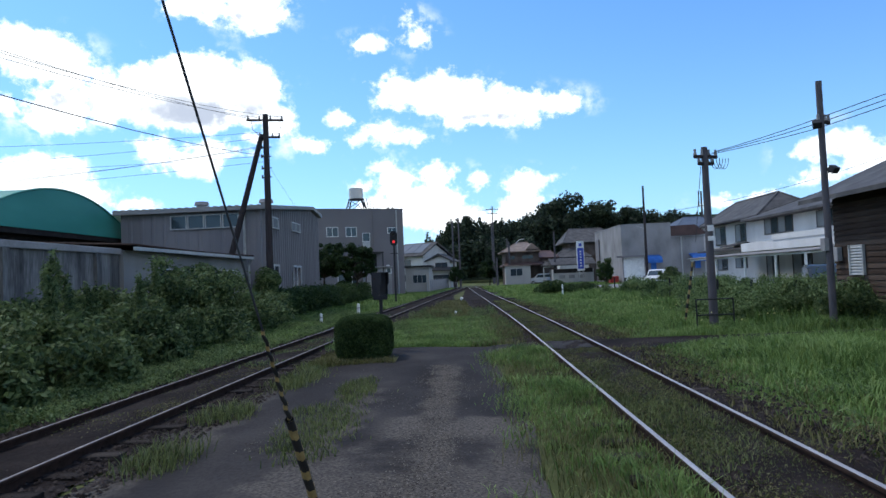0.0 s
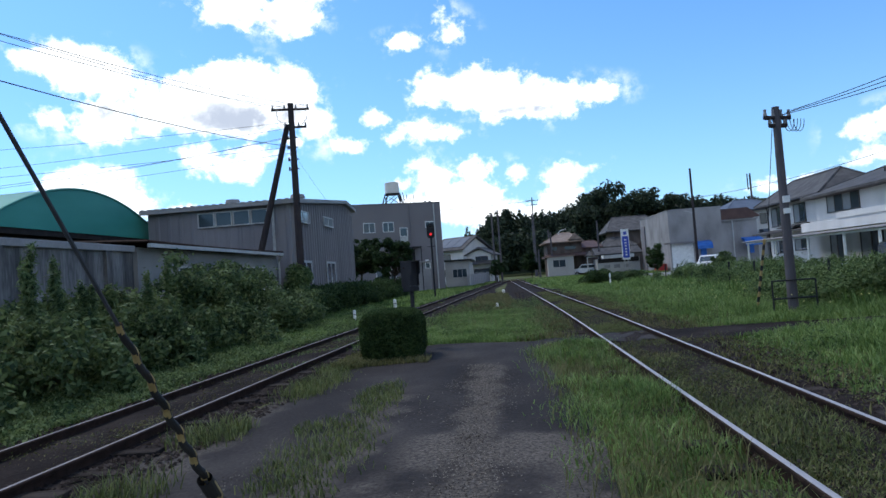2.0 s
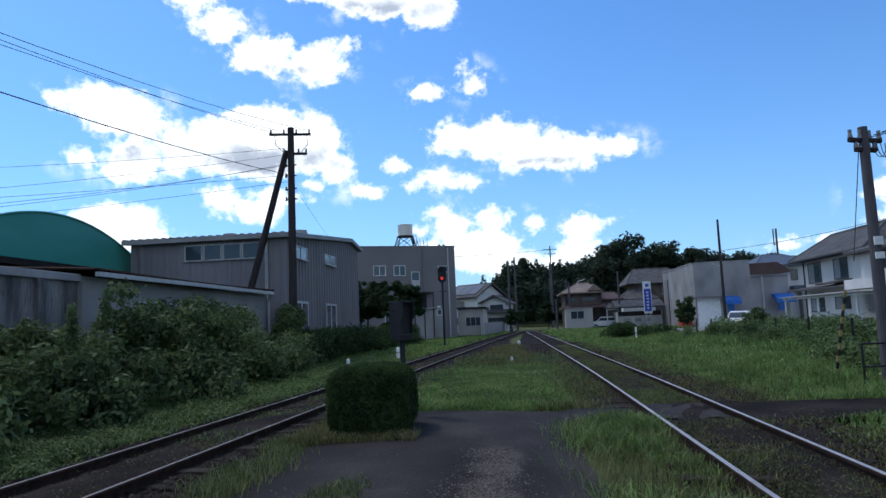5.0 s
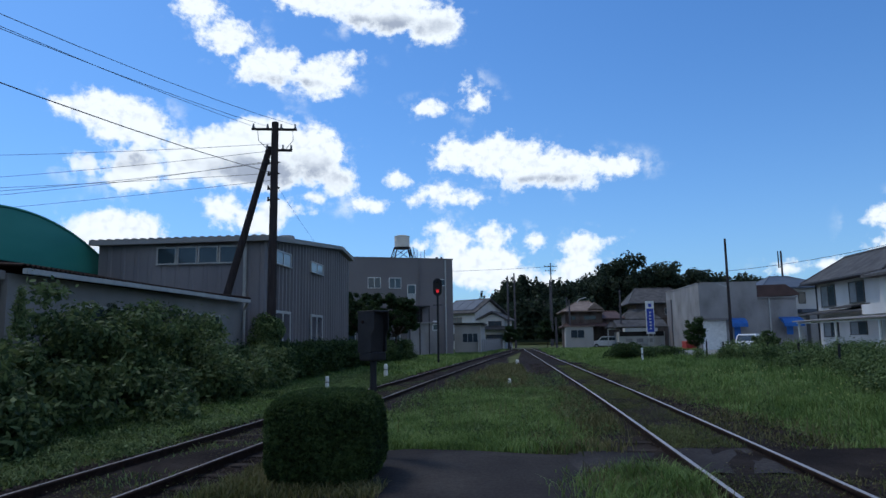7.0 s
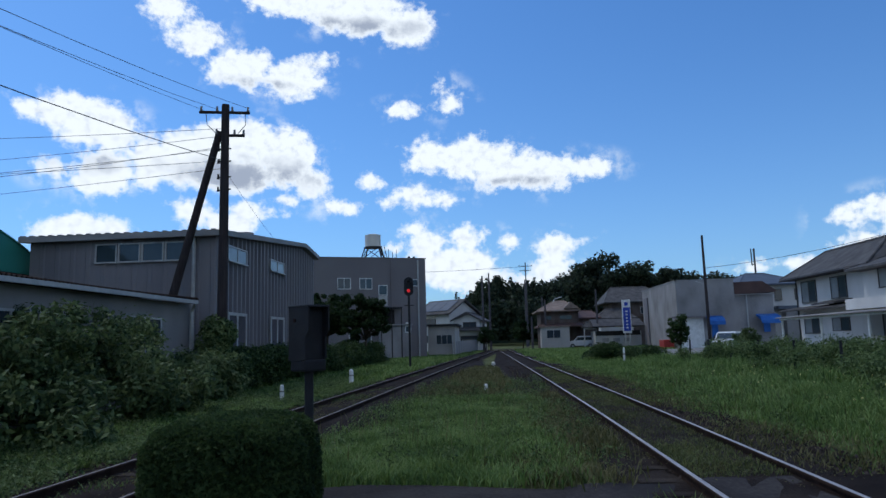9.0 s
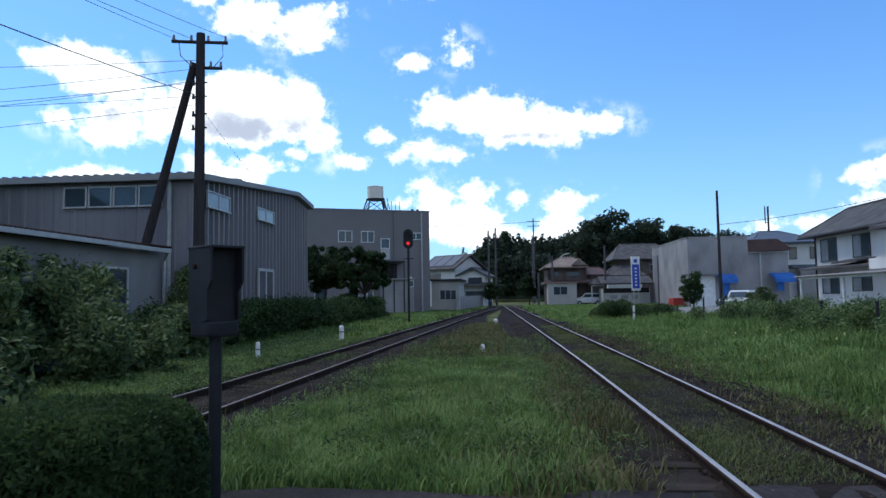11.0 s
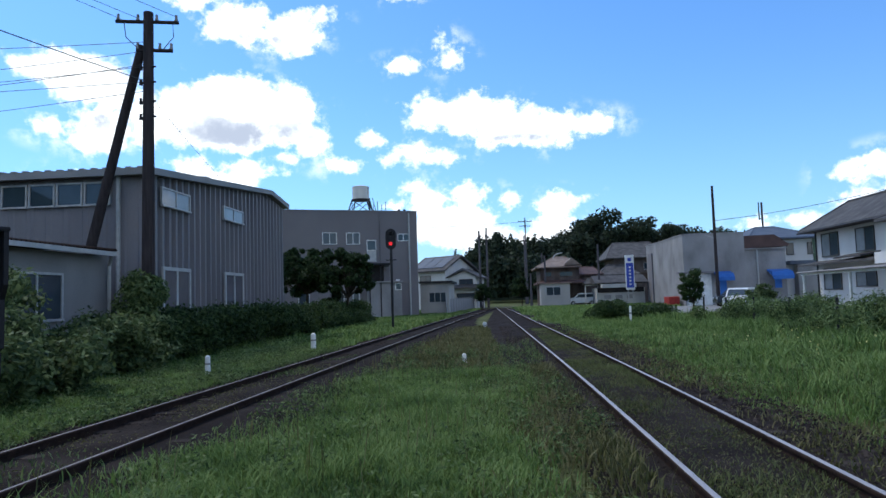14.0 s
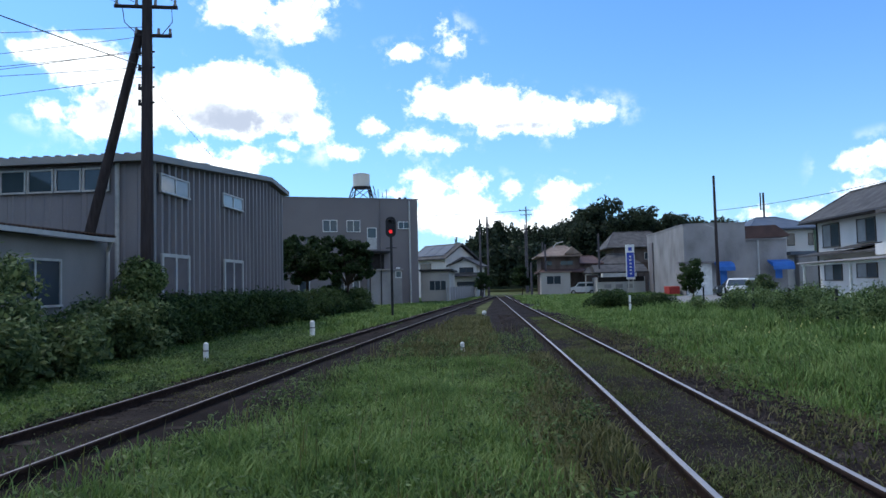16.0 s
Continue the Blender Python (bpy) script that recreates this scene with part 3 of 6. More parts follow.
def rail_track(name, line, y0, y1, step, label, top_mat, sleeper_top, group="railway tracks"):
    t = thing(name, label, "railway track", group=group)
    ys = [y0 + step * i for i in range(int((y1 - y0) / step) + 1)]
    prof = [(-0.062, -0.15), (0.062, -0.15), (0.062, -0.138), (0.012, -0.118), (0.009, -0.04), (0.032, -0.03), (0.033, -0.008), (0.026, 0.0), (-0.026, 0.0), (-0.033, -0.008), (-0.032, -0.03), (-0.009, -0.04), (-0.012, -0.118), (-0.062, -0.138)]
    head = 0.024 if top_mat is M_RAILTOP else 0.014
    for s in (-0.534, 0.534):
        bm = bmesh.new()
        last = None
        for y in ys:
            x = line(y) + s
            ring = [bm.verts.new((x + u, y, z)) for u, z in prof]
            if last:
                for i in range(14):
                    bm.faces.new((last[i], last[(i + 1) % 14], ring[(i + 1) % 14], ring[i]))
            last = ring
        bmesh.ops.recalc_face_normals(bm, faces=bm.faces)
        r = part("rail", bm, M_RUST, t)
        bm = bmesh.new()
        last = None
        for y in ys:
            x = line(y) + s
            ring = [bm.verts.new((x + u, y, z)) for u, z in ((-head, 0.001), (-head * 0.7, 0.004), (head * 0.7, 0.004), (head, 0.001))]
            if last:
                for i in range(3):
                    bm.faces.new((last[i], last[i + 1], ring[i + 1], ring[i]))
            last = ring
        part("running_surface", bm, top_mat, r, "bright worn top of the rail" if top_mat is M_RAILTOP else "dull worn top of the rail")
    sleeper = None
    for i in range(92):
        y = 2.5 + 0.62 * i
        m = pose(line(y) + 0.04 * math.sin(7.1 * i), y, 0, 0, 0.8 * math.sin(3.3 * i), 1.2 * math.sin(5.7 * i))
        if sleeper is None:
            bm = boxes((-0.95, 0.95, -0.1, 0.1, Z - 0.1, Z + sleeper_top), bevel=0.015)
            sleeper = part("sleeper", bm, M_SLEEPER, t, "weathered dark wooden sleeper")
            sleeper.matrix_basis = m
        else:
            shared("sleeper", sleeper.data, t, m)
    return t


track_r = rail_track("railway_track", right_line, -6, 94, 1.0, "narrow-gauge track with shiny rails, overgrown with grass", M_RAILTOP, 0.026)
track_l = rail_track("railway_track", left_line, -6, 93, 1.0, "rusty narrow-gauge track joining over dark ballast", M_RAILTOP_DULL, 0.036)

# ---- the grey factory ----


def window(parent, cx, cz, w, h, face, panes=2, depth=0.06, glass=None, wall=0.0, frame_mat=None, name="window", curtain=False):
    """A window in a wall. face: 's' looks to -y, 'e' to +x, 'w' to -x; wall: the plane; cx: the level place along it."""
    def put(bm, a0, a1, z0, z1, d0, d1):
        if face == "s":
            box(bm, cx + a0, cx + a1, wall - d1, wall - d0, cz + z0, cz + z1)
        elif face == "e":
            box(bm, wall + d0, wall + d1, cx + a0, cx + a1, cz + z0, cz + z1)
        else:
            box(bm, wall - d1, wall - d0, cx + a0, cx + a1, cz + z0, cz + z1)
    fr = 0.05 * max(1.0, h)
    bm = bmesh.new()
    put(bm, -w / 2, w / 2, h / 2 - fr, h / 2, 0.0, depth)
    put(bm, -w / 2, w / 2, -h / 2, -h / 2 + fr, 0.0, depth + 0.03)
    put(bm, -w / 2, -w / 2 + fr, -h / 2 + fr, h / 2 - fr, 0.0, depth)
    put(bm, w / 2 - fr, w / 2, -h / 2 + fr, h / 2 - fr, 0.0, depth)
    for i in range(1, panes):
        c = -w / 2 + w * i / panes
        put(bm, c - fr / 2, c + fr / 2, -h / 2 + fr, h / 2 - fr, 0.0, depth * 0.85)
    win = part(name, bm, frame_mat or M_FRAME, parent)
    for i in range(panes):
        bm = bmesh.new()
        a = -w / 2 + w * i / panes + fr / 2
        put(bm, a, a + w / panes - fr, -h / 2 + fr, h / 2 - fr, 0.005, depth * 0.5)
        part("pane", bm, M_PALEGLASS if curtain and i % 2 else glass or M_GLASS, win)
    return win


def ribbed(axis, a, b, top, wall, out, z0, mat, parent, pitch=0.3, rib=0.045, label=""):
    """Ribbed metal sheet on a wall; top(c) is its upper edge."""
    bm = bmesh.new()
    n = int(abs(b - a) / pitch)
    step = (b - a) / n
    prof = []
    for i in range(n):
        c = a + step * i
        prof += [(c, 0), (c + step * 0.62, 0), (c + step * 0.7, rib), (c + step * 0.92, rib)]
    prof.append((b, 0))
    last = None
    for c, d in prof:
        xy = (c, wall - d) if axis == "x" else (wall + d * out, c)
        pair = (bm.verts.new((*xy, z0)), bm.verts.new((*xy, top(c))))
        if last:
            bm.faces.new((last[0], pair[0], pair[1], last[1]))
        last = pair
    return part("cladding", bm, mat, parent, label)


FX, FY = -8.8, 30.4
factory = thing("factory_building", "grey ribbed-metal factory with a low gabled roof", "building", (0, 0, 0))


def factory_top(y):
    return 4.95 + (y - FY) * 0.092 if y < 40 else 5.83 - (y - 40) * 0.14


side = [(FY, Z), (42.05, Z), (42.05, 5.54), (40, 5.83), (FY, 4.95)]
part("wall", prism(side, "x", -15.2, FX), M_CLAD, factory)
ribbed("y", FY + 0.02, 42.05, factory_top, FX + 0.004, 1, Z, M_CLAD, factory, 0.40, 0.12)
ribbed("x", -15.2, FX, lambda x: 4.9, FY - 0.004, 1, Z, M_CLAD, factory, 0.5, 0.03)
roof_side = [(FY - 0.35, 4.9), (FY - 0.35, 5.09), (40.05, 6.02), (42.4, 5.74), (42.4, 5.54), (40, 5.84)]
part("roof", prism(roof_side, "x", -15.4, FX + 0.32), M_CLAD_EDGE, factory, "pale metal eave and roof sheet")
for i in range(21):
    part("roof_rib", boxes((-15.35 + i * 0.325, -15.21 + i * 0.325, FY - 0.36, FY + 0.6, 5.09, 5.125)), M_CLAD_EDGE, factory)
for i in range(4):
    window(factory, -12.52 + i * 0.797, 4.47, 0.76, 0.66, "s", 1, wall=FY - 0.035)
window(factory, 31.86, 4.44, 1.79, 0.56, "e", 2, wall=FX + 0.125, glass=M_PALEGLASS)
window(factory, 36.25, 4.51, 1.86, 0.5, "e", 2, wall=FX + 0.125, glass=M_PALEGLASS)
for c in (31.9, 36.27):
    window(factory, c, 1.45, 1.74, 2.02, "e", 2, wall=FX + 0.125, glass=M_DIMGLASS, name="glazed_door")
part("downpipe", tubes(((-9.52, FY - 0.09, Z), (-9.52, FY - 0.09, 4.9), 0.06)), M_FRAME, factory, "pale grey downpipe")
for x, y, z in ((-10.9, 38.6, 5.9), (-14.6, 38.5, 5.9)):
    bm = tubes(((x, y, z), (x, y, z + 0.35), 0.3), ((x, y, z + 0.3), (x, y, z + 0.5), 0.42, 0.36), n=14)
    part("roof_vent", bm, M_CONC, factory, "pale round roof ventilator")

# ---- shed and stained wall along the line ----
shed = thing("lean_to_shed", "low pale shed with corrugated roof beside the factory", "shed")
SX = -8.95
part("wall", boxes((-13.5, SX, 18.3, 28.9, Z, 2.62)), M_SHEDWALL, shed)
bm = bmesh.new()
n = 76
last = None
for i in range(2 * n + 1):
    y = 18.2 + 10.5 * i / (2 * n)
    w = 0.035 if i % 2 else 0.0
    sag = -0.04 * math.sin(math.pi * (y - 18.2) / 10.5)
    ring = [bm.verts.new((x, y, z + w + sag)) for x, z in ((SX + 0.34, 2.73), (SX + 0.34, 2.755), (-13.6, 3.05), (-13.6, 3.02))]
    if last:
        for k in range(4):
            bm.faces.new((last[k], last[(k + 1) % 4], ring[(k + 1) % 4], ring[k]))
    last = ring
part("roof", bm, M_RUST, shed, "rust-spotted corrugated sheet")
part("gutter", boxes((SX + 0.28, SX + 0.38, 18.3, 28.6, 2.6, 2.7)), M_FRAME, shed, "white gutter under the eave")
part("downpipe", tubes(((SX + 0.1, 28.75, Z), (SX + 0.1, 28.75, 2.4), 0.045), ((SX + 0.1, 28.75, 2.4), (SX + 0.33, 28.5, 2.62), 0.045)), M_FRAME, shed)
window(shed, 26.2, 1.62, 1.7, 1.05, "e", 2, wall=SX)
window(shed, 21.2, 1.62, 1.7, 1.05, "e", 2, wall=SX)
wall = thing("boundary_wall", "old concrete wall streaked with black stains", "wall")
part("panel", boxes((SX - 0.35, SX - 0.1, 4.0, 18.26, Z, 2.5)), M_STAIN, wall)
part("coping", boxes((SX - 0.42, SX - 0.02, 4.0, 18.27, 2.5, 2.66), bevel=0.02), M_CONC, wall)
for y in (6.5, 10, 13.5, 17):
    part("pier", boxes((SX - 0.1, SX - 0.02, y, y + 0.22, Z, 2.5)), M_STAIN, wall)

# ---- the green vault behind ----
vault = thing("vaulted_storehouse", "storehouse with a teal green arched roof", "building")
VX, YC, HALF, RISE = -15.5, 26.6, 5.6, 1.68
arc = [(YC + HALF * u, 3.92 + RISE * (1 - u * u)) for u in [1 - i / 14 for i in range(29)]]
part("roof", prism(arc, "x", -30, VX), M_GREEN, vault, "teal green arched roof and gable", smooth=False)
bm = bmesh.new()
for k in range(28):
    (y0, z0), (y1, z1) = arc[k], arc[k + 1]
    tube(bm, (VX + 0.01, y0, z0), (VX + 0.01, y1, z1), 0.04, n=6)
part("gable_trim", bm, M_GREEN, vault)
# the open space under the arch: its shade is painted as dark solids
part("eave_shade", boxes((-29.8, VX - 0.05, YC - HALF + 0.1, YC + HALF - 0.1, 3.72, 3.94)), M_SHADE, vault, "dark band for the shade under the arch")
part("wall", boxes((-29.5, VX - 0.6, YC - HALF + 0.5, YC + HALF - 0.5, Z, 3.72)), M_SHADE, vault, "dark wall for the shaded opening under the arch")

# ---- the rear building with the tank ----
rear = thing("office_building", "grey two-storey office block with flat roof", "building", (-5.62, 68.1, 0), 23.0)
part("wall", boxes((-15, 0, 0, 10, Z, 8.5)), M_REAR, rear)
part("parapet", boxes((-15.05, 0.05, -0.05, 0.12, 8.5, 8.58), (-0.07, 0.05, 0.12, 10, 8.5, 8.58)), M_REAR, rear)
for cx, cz, w, h, n in ((-7.23, 6.3, 1.15, 0.95, 2), (-5.36, 6.29, 1.1, 0.95, 2), (-1.2, 6.38, 0.95, 0.6, 2)):
    window(rear, cx, cz, w, h, "s", n, wall=0.0, frame_mat=M_WHITEPAINT)
d = part("door", boxes((-4.26, -3.49, -0.06, 0.0, 4.42, 5.28)), M_FRAME, rear, "pale upstairs door")
window(rear, -3.875, 5.74, 0.77, 0.86, "s", 1, wall=0.0, frame_mat=M_WHITEPAINT)
part("landing", boxes((-4.4, -2.5, -1.2, 0, 4.12, 4.24)), M_DARK, rear, "dark steel landing")
for x in (-4.35, -3.45, -2.6):
    part("landing_post", boxes((x, x + 0.07, -1.15, -1.08, Z, 4.12)), M_DARK, rear)
# flat dark sheet on the wall paints the shade of a recess here
part("recess_shade", boxes((-4.1, -2.9, -0.05, 0.0, 2.75, 4.05)), M_SHADE, rear, "dark panel for the shaded opening under the landing")
part("downpipe", tubes(((-0.72, -0.08, Z), (-0.72, -0.08, 8.4), 0.07)), M_FRAME, rear)
part("downpipe", tubes(((-3.15, -0.07, 4.3), (-3.15, -0.07, 8.5), 0.035)), M_REAR, rear)
part("annex", boxes((-4.33, -1.71, -1.05, -0.06, Z, 2.7)), M_CONC, rear, "low pale annex wall")
part("annex_cap", boxes((-4.4, -1.64, -1.3, -0.06, 2.7, 2.8)), M_CONC, rear)
window(rear, -2.0, 2.35, 0.5, 0.55, "s", 1, wall=-1.05, frame_mat=M_WHITEPAINT)
part("outlet", boxes((-1.9, -1.6, -0.1, 0.0, 2.75, 2.95)), M_WHITEPAINT, rear)
for x, w, h in ((-6.5, 0.75, 1.9), (-5.2, 0.6, 1.9), (-9.3, 0.9, 1.5)):
    window(rear, x, 1.35, w, h, "s", 1, wall=0.0)
rail_bm = bmesh.new()
for i in range(5):
    tube(rail_bm, (-3.7 + i * 0.35, 1.2, 8.5), (-3.7 + i * 0.35, 1.2, 9.5 - 0.25 * (i % 2)), 0.025, n=6)
part("roof_pipe", rail_bm, M_DARK, rear)
for x in (-1.4, -0.95):
    part("roof_cowl", tubes(((x, 0.3, 8.5), (x, 0.3, 8.73), 0.11), n=8), M_DARK, rear)

tank = thing("water_tank", "beige water tank on a steel lattice stand", "tank", (-10.35, 68.6, 8.5))
bm = tubes(((0, 0, 1.3), (0, 0, 2.36), 0.7), ((0, 0, 2.36), (0, 0, 2.43), 0.72, 0.5), n=24)
for z in (1.33, 1.8, 2.3):
    tube(bm, (0, 0, z), (0, 0, z + 0.04), 0.72, n=24)
part("tank_body", bm, M_TANK, tank)
part("platform", tubes(((0, 0, 1.2), (0, 0, 1.3), 0.8), n=16), M_DARK, tank)
for sx, sy in ((-1, -1), (1, -1), (1, 1), (-1, 1)):
    part("leg", tubes(((sx * 0.95, sy * 0.95, 0), (sx * 0.62, sy * 0.62, 1.22), 0.055), n=6), M_DARK, tank)
for (ax, ay), (bx, by) in (((-1, -1), (1, -1)), ((1, -1), (1, 1)), ((1, 1), (-1, 1)), ((-1, 1), (-1, -1))):
    part("brace", tubes(((ax * 0.95, ay * 0.95, 0.05), (bx * 0.62, by * 0.62, 1.2), 0.03), ((bx * 0.95, by * 0.95, 0.05), (ax * 0.62, ay * 0.62, 1.2), 0.03), n=6), M_DARK, tank)
part("ladder", tubes(((1.15, -0.6, 0), (0.85, -0.6, 1.3), 0.03), ((1.4, -0.6, 0), (1.1, -0.6, 1.3), 0.03), n=6), M_DARK, tank)

# ---- the white house ----
HX = 21.8
house = thing("white_house", "white two-storey house with dark tiled roofs", "house")


def hip_roof(x0, x1, y0, y1, z0, z1, ridge0, ridge1, parent, mat, along="y", over=0.0, name="roof"):
    """A hipped roof with thickness and courses of tiles."""
    bm = bmesh.new()
    xm, ym = (x0 + x1) / 2, (y0 + y1) / 2
    a = [bm.verts.new(c) for c in ((x0, y0, z0), (x1, y0, z0), (x1, y1, z0), (x0, y1, z0))]
    u = [bm.verts.new(c) for c in ((x0, y0, z0 - 0.14), (x1, y0, z0 - 0.14), (x1, y1, z0 - 0.14), (x0, y1, z0 - 0.14))]
    if along == "y":
        r = [bm.verts.new((xm, ridge0, z1)), bm.verts.new((xm, ridge1, z1))]
        tops = [(a[0], a[1], r[0]), (a[1], a[2], r[1], r[0]), (a[2], a[3], r[1]), (a[3], a[0], r[0], r[1])]
    else:
        r = [bm.verts.new((ridge0, ym, z1)), bm.verts.new((ridge1, ym, z1))]
        tops = [(a[0], a[1], r[1], r[0]), (a[1], a[2], r[1]), (a[2], a[3], r[0], r[1]), (a[3], a[0], r[0])]
    for f in tops:
        bm.faces.new(f)
    for i in range(4):
        bm.faces.new((a[i], a[(i + 1) % 4], u[(i + 1) % 4], u[i]))
    bm.faces.new(u)
    bmesh.ops.recalc_face_normals(bm, faces=bm.faces)
    r0, r1 = r[0].co.copy(), r[1].co.copy()
    corners = [v.co.copy() for v in a]
    ob = part(name, bm, mat, parent)
    rb = tubes((r0 - Vector((0, 0, 0.02)), r1 - Vector((0, 0, 0.02)), 0.11), n=8)
    for c in corners:
        tube(rb, c, min((r0, r1), key=lambda p: (p - c).length), 0.07, n=6)
    part("ridge_tile", rb, mat, ob)
    return ob


part("wall", boxes((HX, 25.6, 49.0, 58.9, Z, 4.95)), M_WHITE, house)
part("wall", boxes((HX - 0.6, 30.0, 36.0, 49.0, Z, 4.6)), M_WHITE, house)
hip_roof(HX - 0.8, 26.4, 48.0, 59.6, 4.97, 6.75, 50.5, 58.2, house, M_TILE)
hip_roof(HX - 1.5, 31.0, 34.0, 49.2, 4.68, 6.5, 38.5, 46.0, house, M_TILE)
M_DARKFRAME = material("brown_window_frame", [(0.035, 0.03, 0.028), (0.065, 0.058, 0.052)], scale=6, rough=0.5, bump=0.03)
window(house, 57.0, 3.92, 2.15, 1.5, "w", 2, wall=HX, frame_mat=M_DARKFRAME, curtain=True)
window(house, 52.95, 3.94, 1.97, 1.4, "w", 2, wall=HX, frame_mat=M_DARKFRAME, curtain=True)
window(house, 56.95, 1.75, 2.2, 1.35, "w", 2, wall=HX, frame_mat=M_DARKFRAME, curtain=True)
window(house, 53.1, 1.65, 2.15, 0.85, "w", 2, wall=HX, frame_mat=M_DARKFRAME, curtain=True)
window(house, 45.4, 4.1, 4.0, 1.25, "w", 4, wall=HX - 0.6, frame_mat=M_DARKFRAME, curtain=True)
window(house, 39.6, 4.0, 1.8, 1.0, "w", 2, wall=HX - 0.6, frame_mat=M_DARKFRAME, curtain=True)
window(house, 46.5, 1.2, 1.8, 1.9, "w", 2, wall=HX - 0.6, frame_mat=M_DARKFRAME, curtain=True)
window(house, 42.5, 1.2, 2.4, 1.9, "w", 2, wall=HX - 0.6, frame_mat=M_DARKFRAME, curtain=True)
window(house, 38.0, 1.3, 1.6, 0.9, "w", 2, wall=HX - 0.6, frame_mat=M_DARKFRAME, curtain=True)
part("balcony", boxes((HX - 1.5, HX - 0.55, 37.2, 49.4, 2.4, 3.0), (HX - 1.56, HX - 0.5, 37.14, 44.4, 3.0, 3.35)), M_WHITE, house, "white plastered balcony parapet")
part("canopy", prism([(HX - 1.3, 2.62), (HX, 2.85), (HX, 2.95), (HX - 1.3, 2.72)], "y", 49.6, 59.0), M_TILE, house, "tiled canopy over the ground-floor windows")
part("porch", prism([(HX - 1.1, 2.9), (HX, 3.1), (HX, 3.2), (HX - 1.1, 3.0)], "y", 51.5, 54.5), M_TILE, house)
part("gutter", tubes(((HX - 0.85, 48, 4.85), (HX - 0.85, 59.6, 4.85), 0.06), ((HX - 0.05, 58.8, Z), (HX - 0.05, 58.8, 4.85), 0.05), n=8), M_DARK, house)
carport = thing("carport", "long flat carport with pale corrugated roof", "carport")
bm, last = bmesh.new(), None
for i in range(121):
    y, w = 33.5 + 17 * i / 120, 0.05 * (i % 2)
    ring = [bm.verts.new((x, y, z + w)) for x, z in ((16.75, 2.03), (16.75, 2.06), (20.2, 2.28), (20.2, 2.25))]
    for k in range(4 if last else 0):
        bm.faces.new((last[k], last[(k + 1) % 4], ring[(k + 1) % 4], ring[k]))
    last = ring
part("roof", bm, M_CONC, carport, "weathered corrugated sheet")
part("beam", boxes((16.98, 17.12, 33.6, 50.4, 1.93, 2.02)), M_WHITEPAINT, carport, "white steel beam")
for y in (33.8, 41.9, 50.2):
    part("rafter", prism([(17.1, 1.93), (17.1, 2.02), (20.1, 2.22), (20.1, 2.13)], "y", y - 0.05, y + 0.05), M_WHITEPAINT, carport)
for y in (33.8, 37, 41, 45.5, 50.2):
    part("post", tubes(((17.05, y, Z), (17.05, y, 1.98), 0.07), n=8), M_WHITEPAINT, carport)

# ---- concrete hall and its neighbours ----
hall = thing("concrete_hall", "bare grey concrete hall with a flat roof", "building")
part("wall", boxes((18.45, 24.1, 78.0, 93.2, Z, 6.55)), M_CONC, hall)
part("parapet", boxes((18.4, 24.15, 77.95, 78.2, 6.55, 6.65), (18.4, 18.6, 77.95, 93.25, 6.55, 6.65)), M_CONC, hall)
part("doorway", boxes((18.3, 18.46, 90.2, 92.0, Z, 5.6)), M_REAR, hall, "tall grey recessed doorway panel")
part("garage_door", boxes((18.6, 20.9, 77.9, 78.0, Z, 2.85)), M_WHITEPAINT, hall, "pale roller door")
part("lintel", boxes((17.7, 21.0, 77.3, 78.0, 2.85, 3.02)), M_REAR, hall)
store = thing("rendered_store", "pale rendered store with a red-brown roof edge", "building")
part("wall", boxes((24.1, 27.9, 78.3, 90, Z, 5.08)), M_CONC, store)
part("roof", prism([(24.12, 5.08), (28.15, 5.2), (28.15, 5.36), (26.9, 6.3), (24.12, 6.25)], "y", 78.0, 90), M_RUSTROOF, store, "dark red-brown sloping roof")
part("eave", boxes((24.12, 28.0, 78.05, 78.3, 4.96, 5.08)), M_CONC, store)
part("downpipe", tubes(((25.3, 78.22, Z), (25.3, 78.22, 4.95), 0.08), n=8), M_FRAME, store)


def awning(x0, x1, z0, z1, z2):
    t = thing("awning", "faded blue canvas awning over a doorway", "awning", group="blue awnings")
    prof = [(77.95 if x0 < 24 else 78.25, z1), (77.1, z1 - 0.25), (76.9, z0 + 0.35), (76.95, z0 + 0.3), (77.95 if x0 < 24 else 78.25, z1 - 0.12)]
    part("canopy", prism(prof, "x", x0, x1), M_BLUE, t)
    part("front_flap", boxes((x0, x1, 76.86, 76.92, z0 + 0.05, z0 + 0.4)), M_BLUE, t)
    part("side_curtain", boxes((x0 + 0.55, x0 + 1.15, 77.85, 77.94, z2, z0 + 0.3)), M_BLUE, t)


awning(21.1, 22.7, 2.05, 3.0, Z)
awning(26.1, 28.0, 2.05, 3.05, 1.3)
bhouse = thing("pale_house", "pale two-storey house with a slate-blue roof", "house")
part("wall", boxes((28.0, 33.0, 84, 92, Z, 6.3)), M_WHITE, bhouse)
hip_roof(26.3, 33.7, 83, 93, 6.35, 7.85, 28.9, 31.0, bhouse, M_BLUEROOF, along="x")
window(bhouse, 30.75, 5.2, 0.75, 1.25, "s", 1, wall=84, frame_mat=M_DARKFRAME)
window(bhouse, 32.7, 5.2, 0.5, 1.25, "s", 1, wall=84, frame_mat=M_DARKFRAME)
part("canopy", boxes((30.2, 33.0, 82.8, 84, 3.6, 3.95)), M_BLUEROOF, bhouse)
part("porch", boxes((31.0, 33.0, 83.0, 84, Z, 3.6)), M_CONC, bhouse, "pale rendered porch wall")

# ---- poles and wires ----


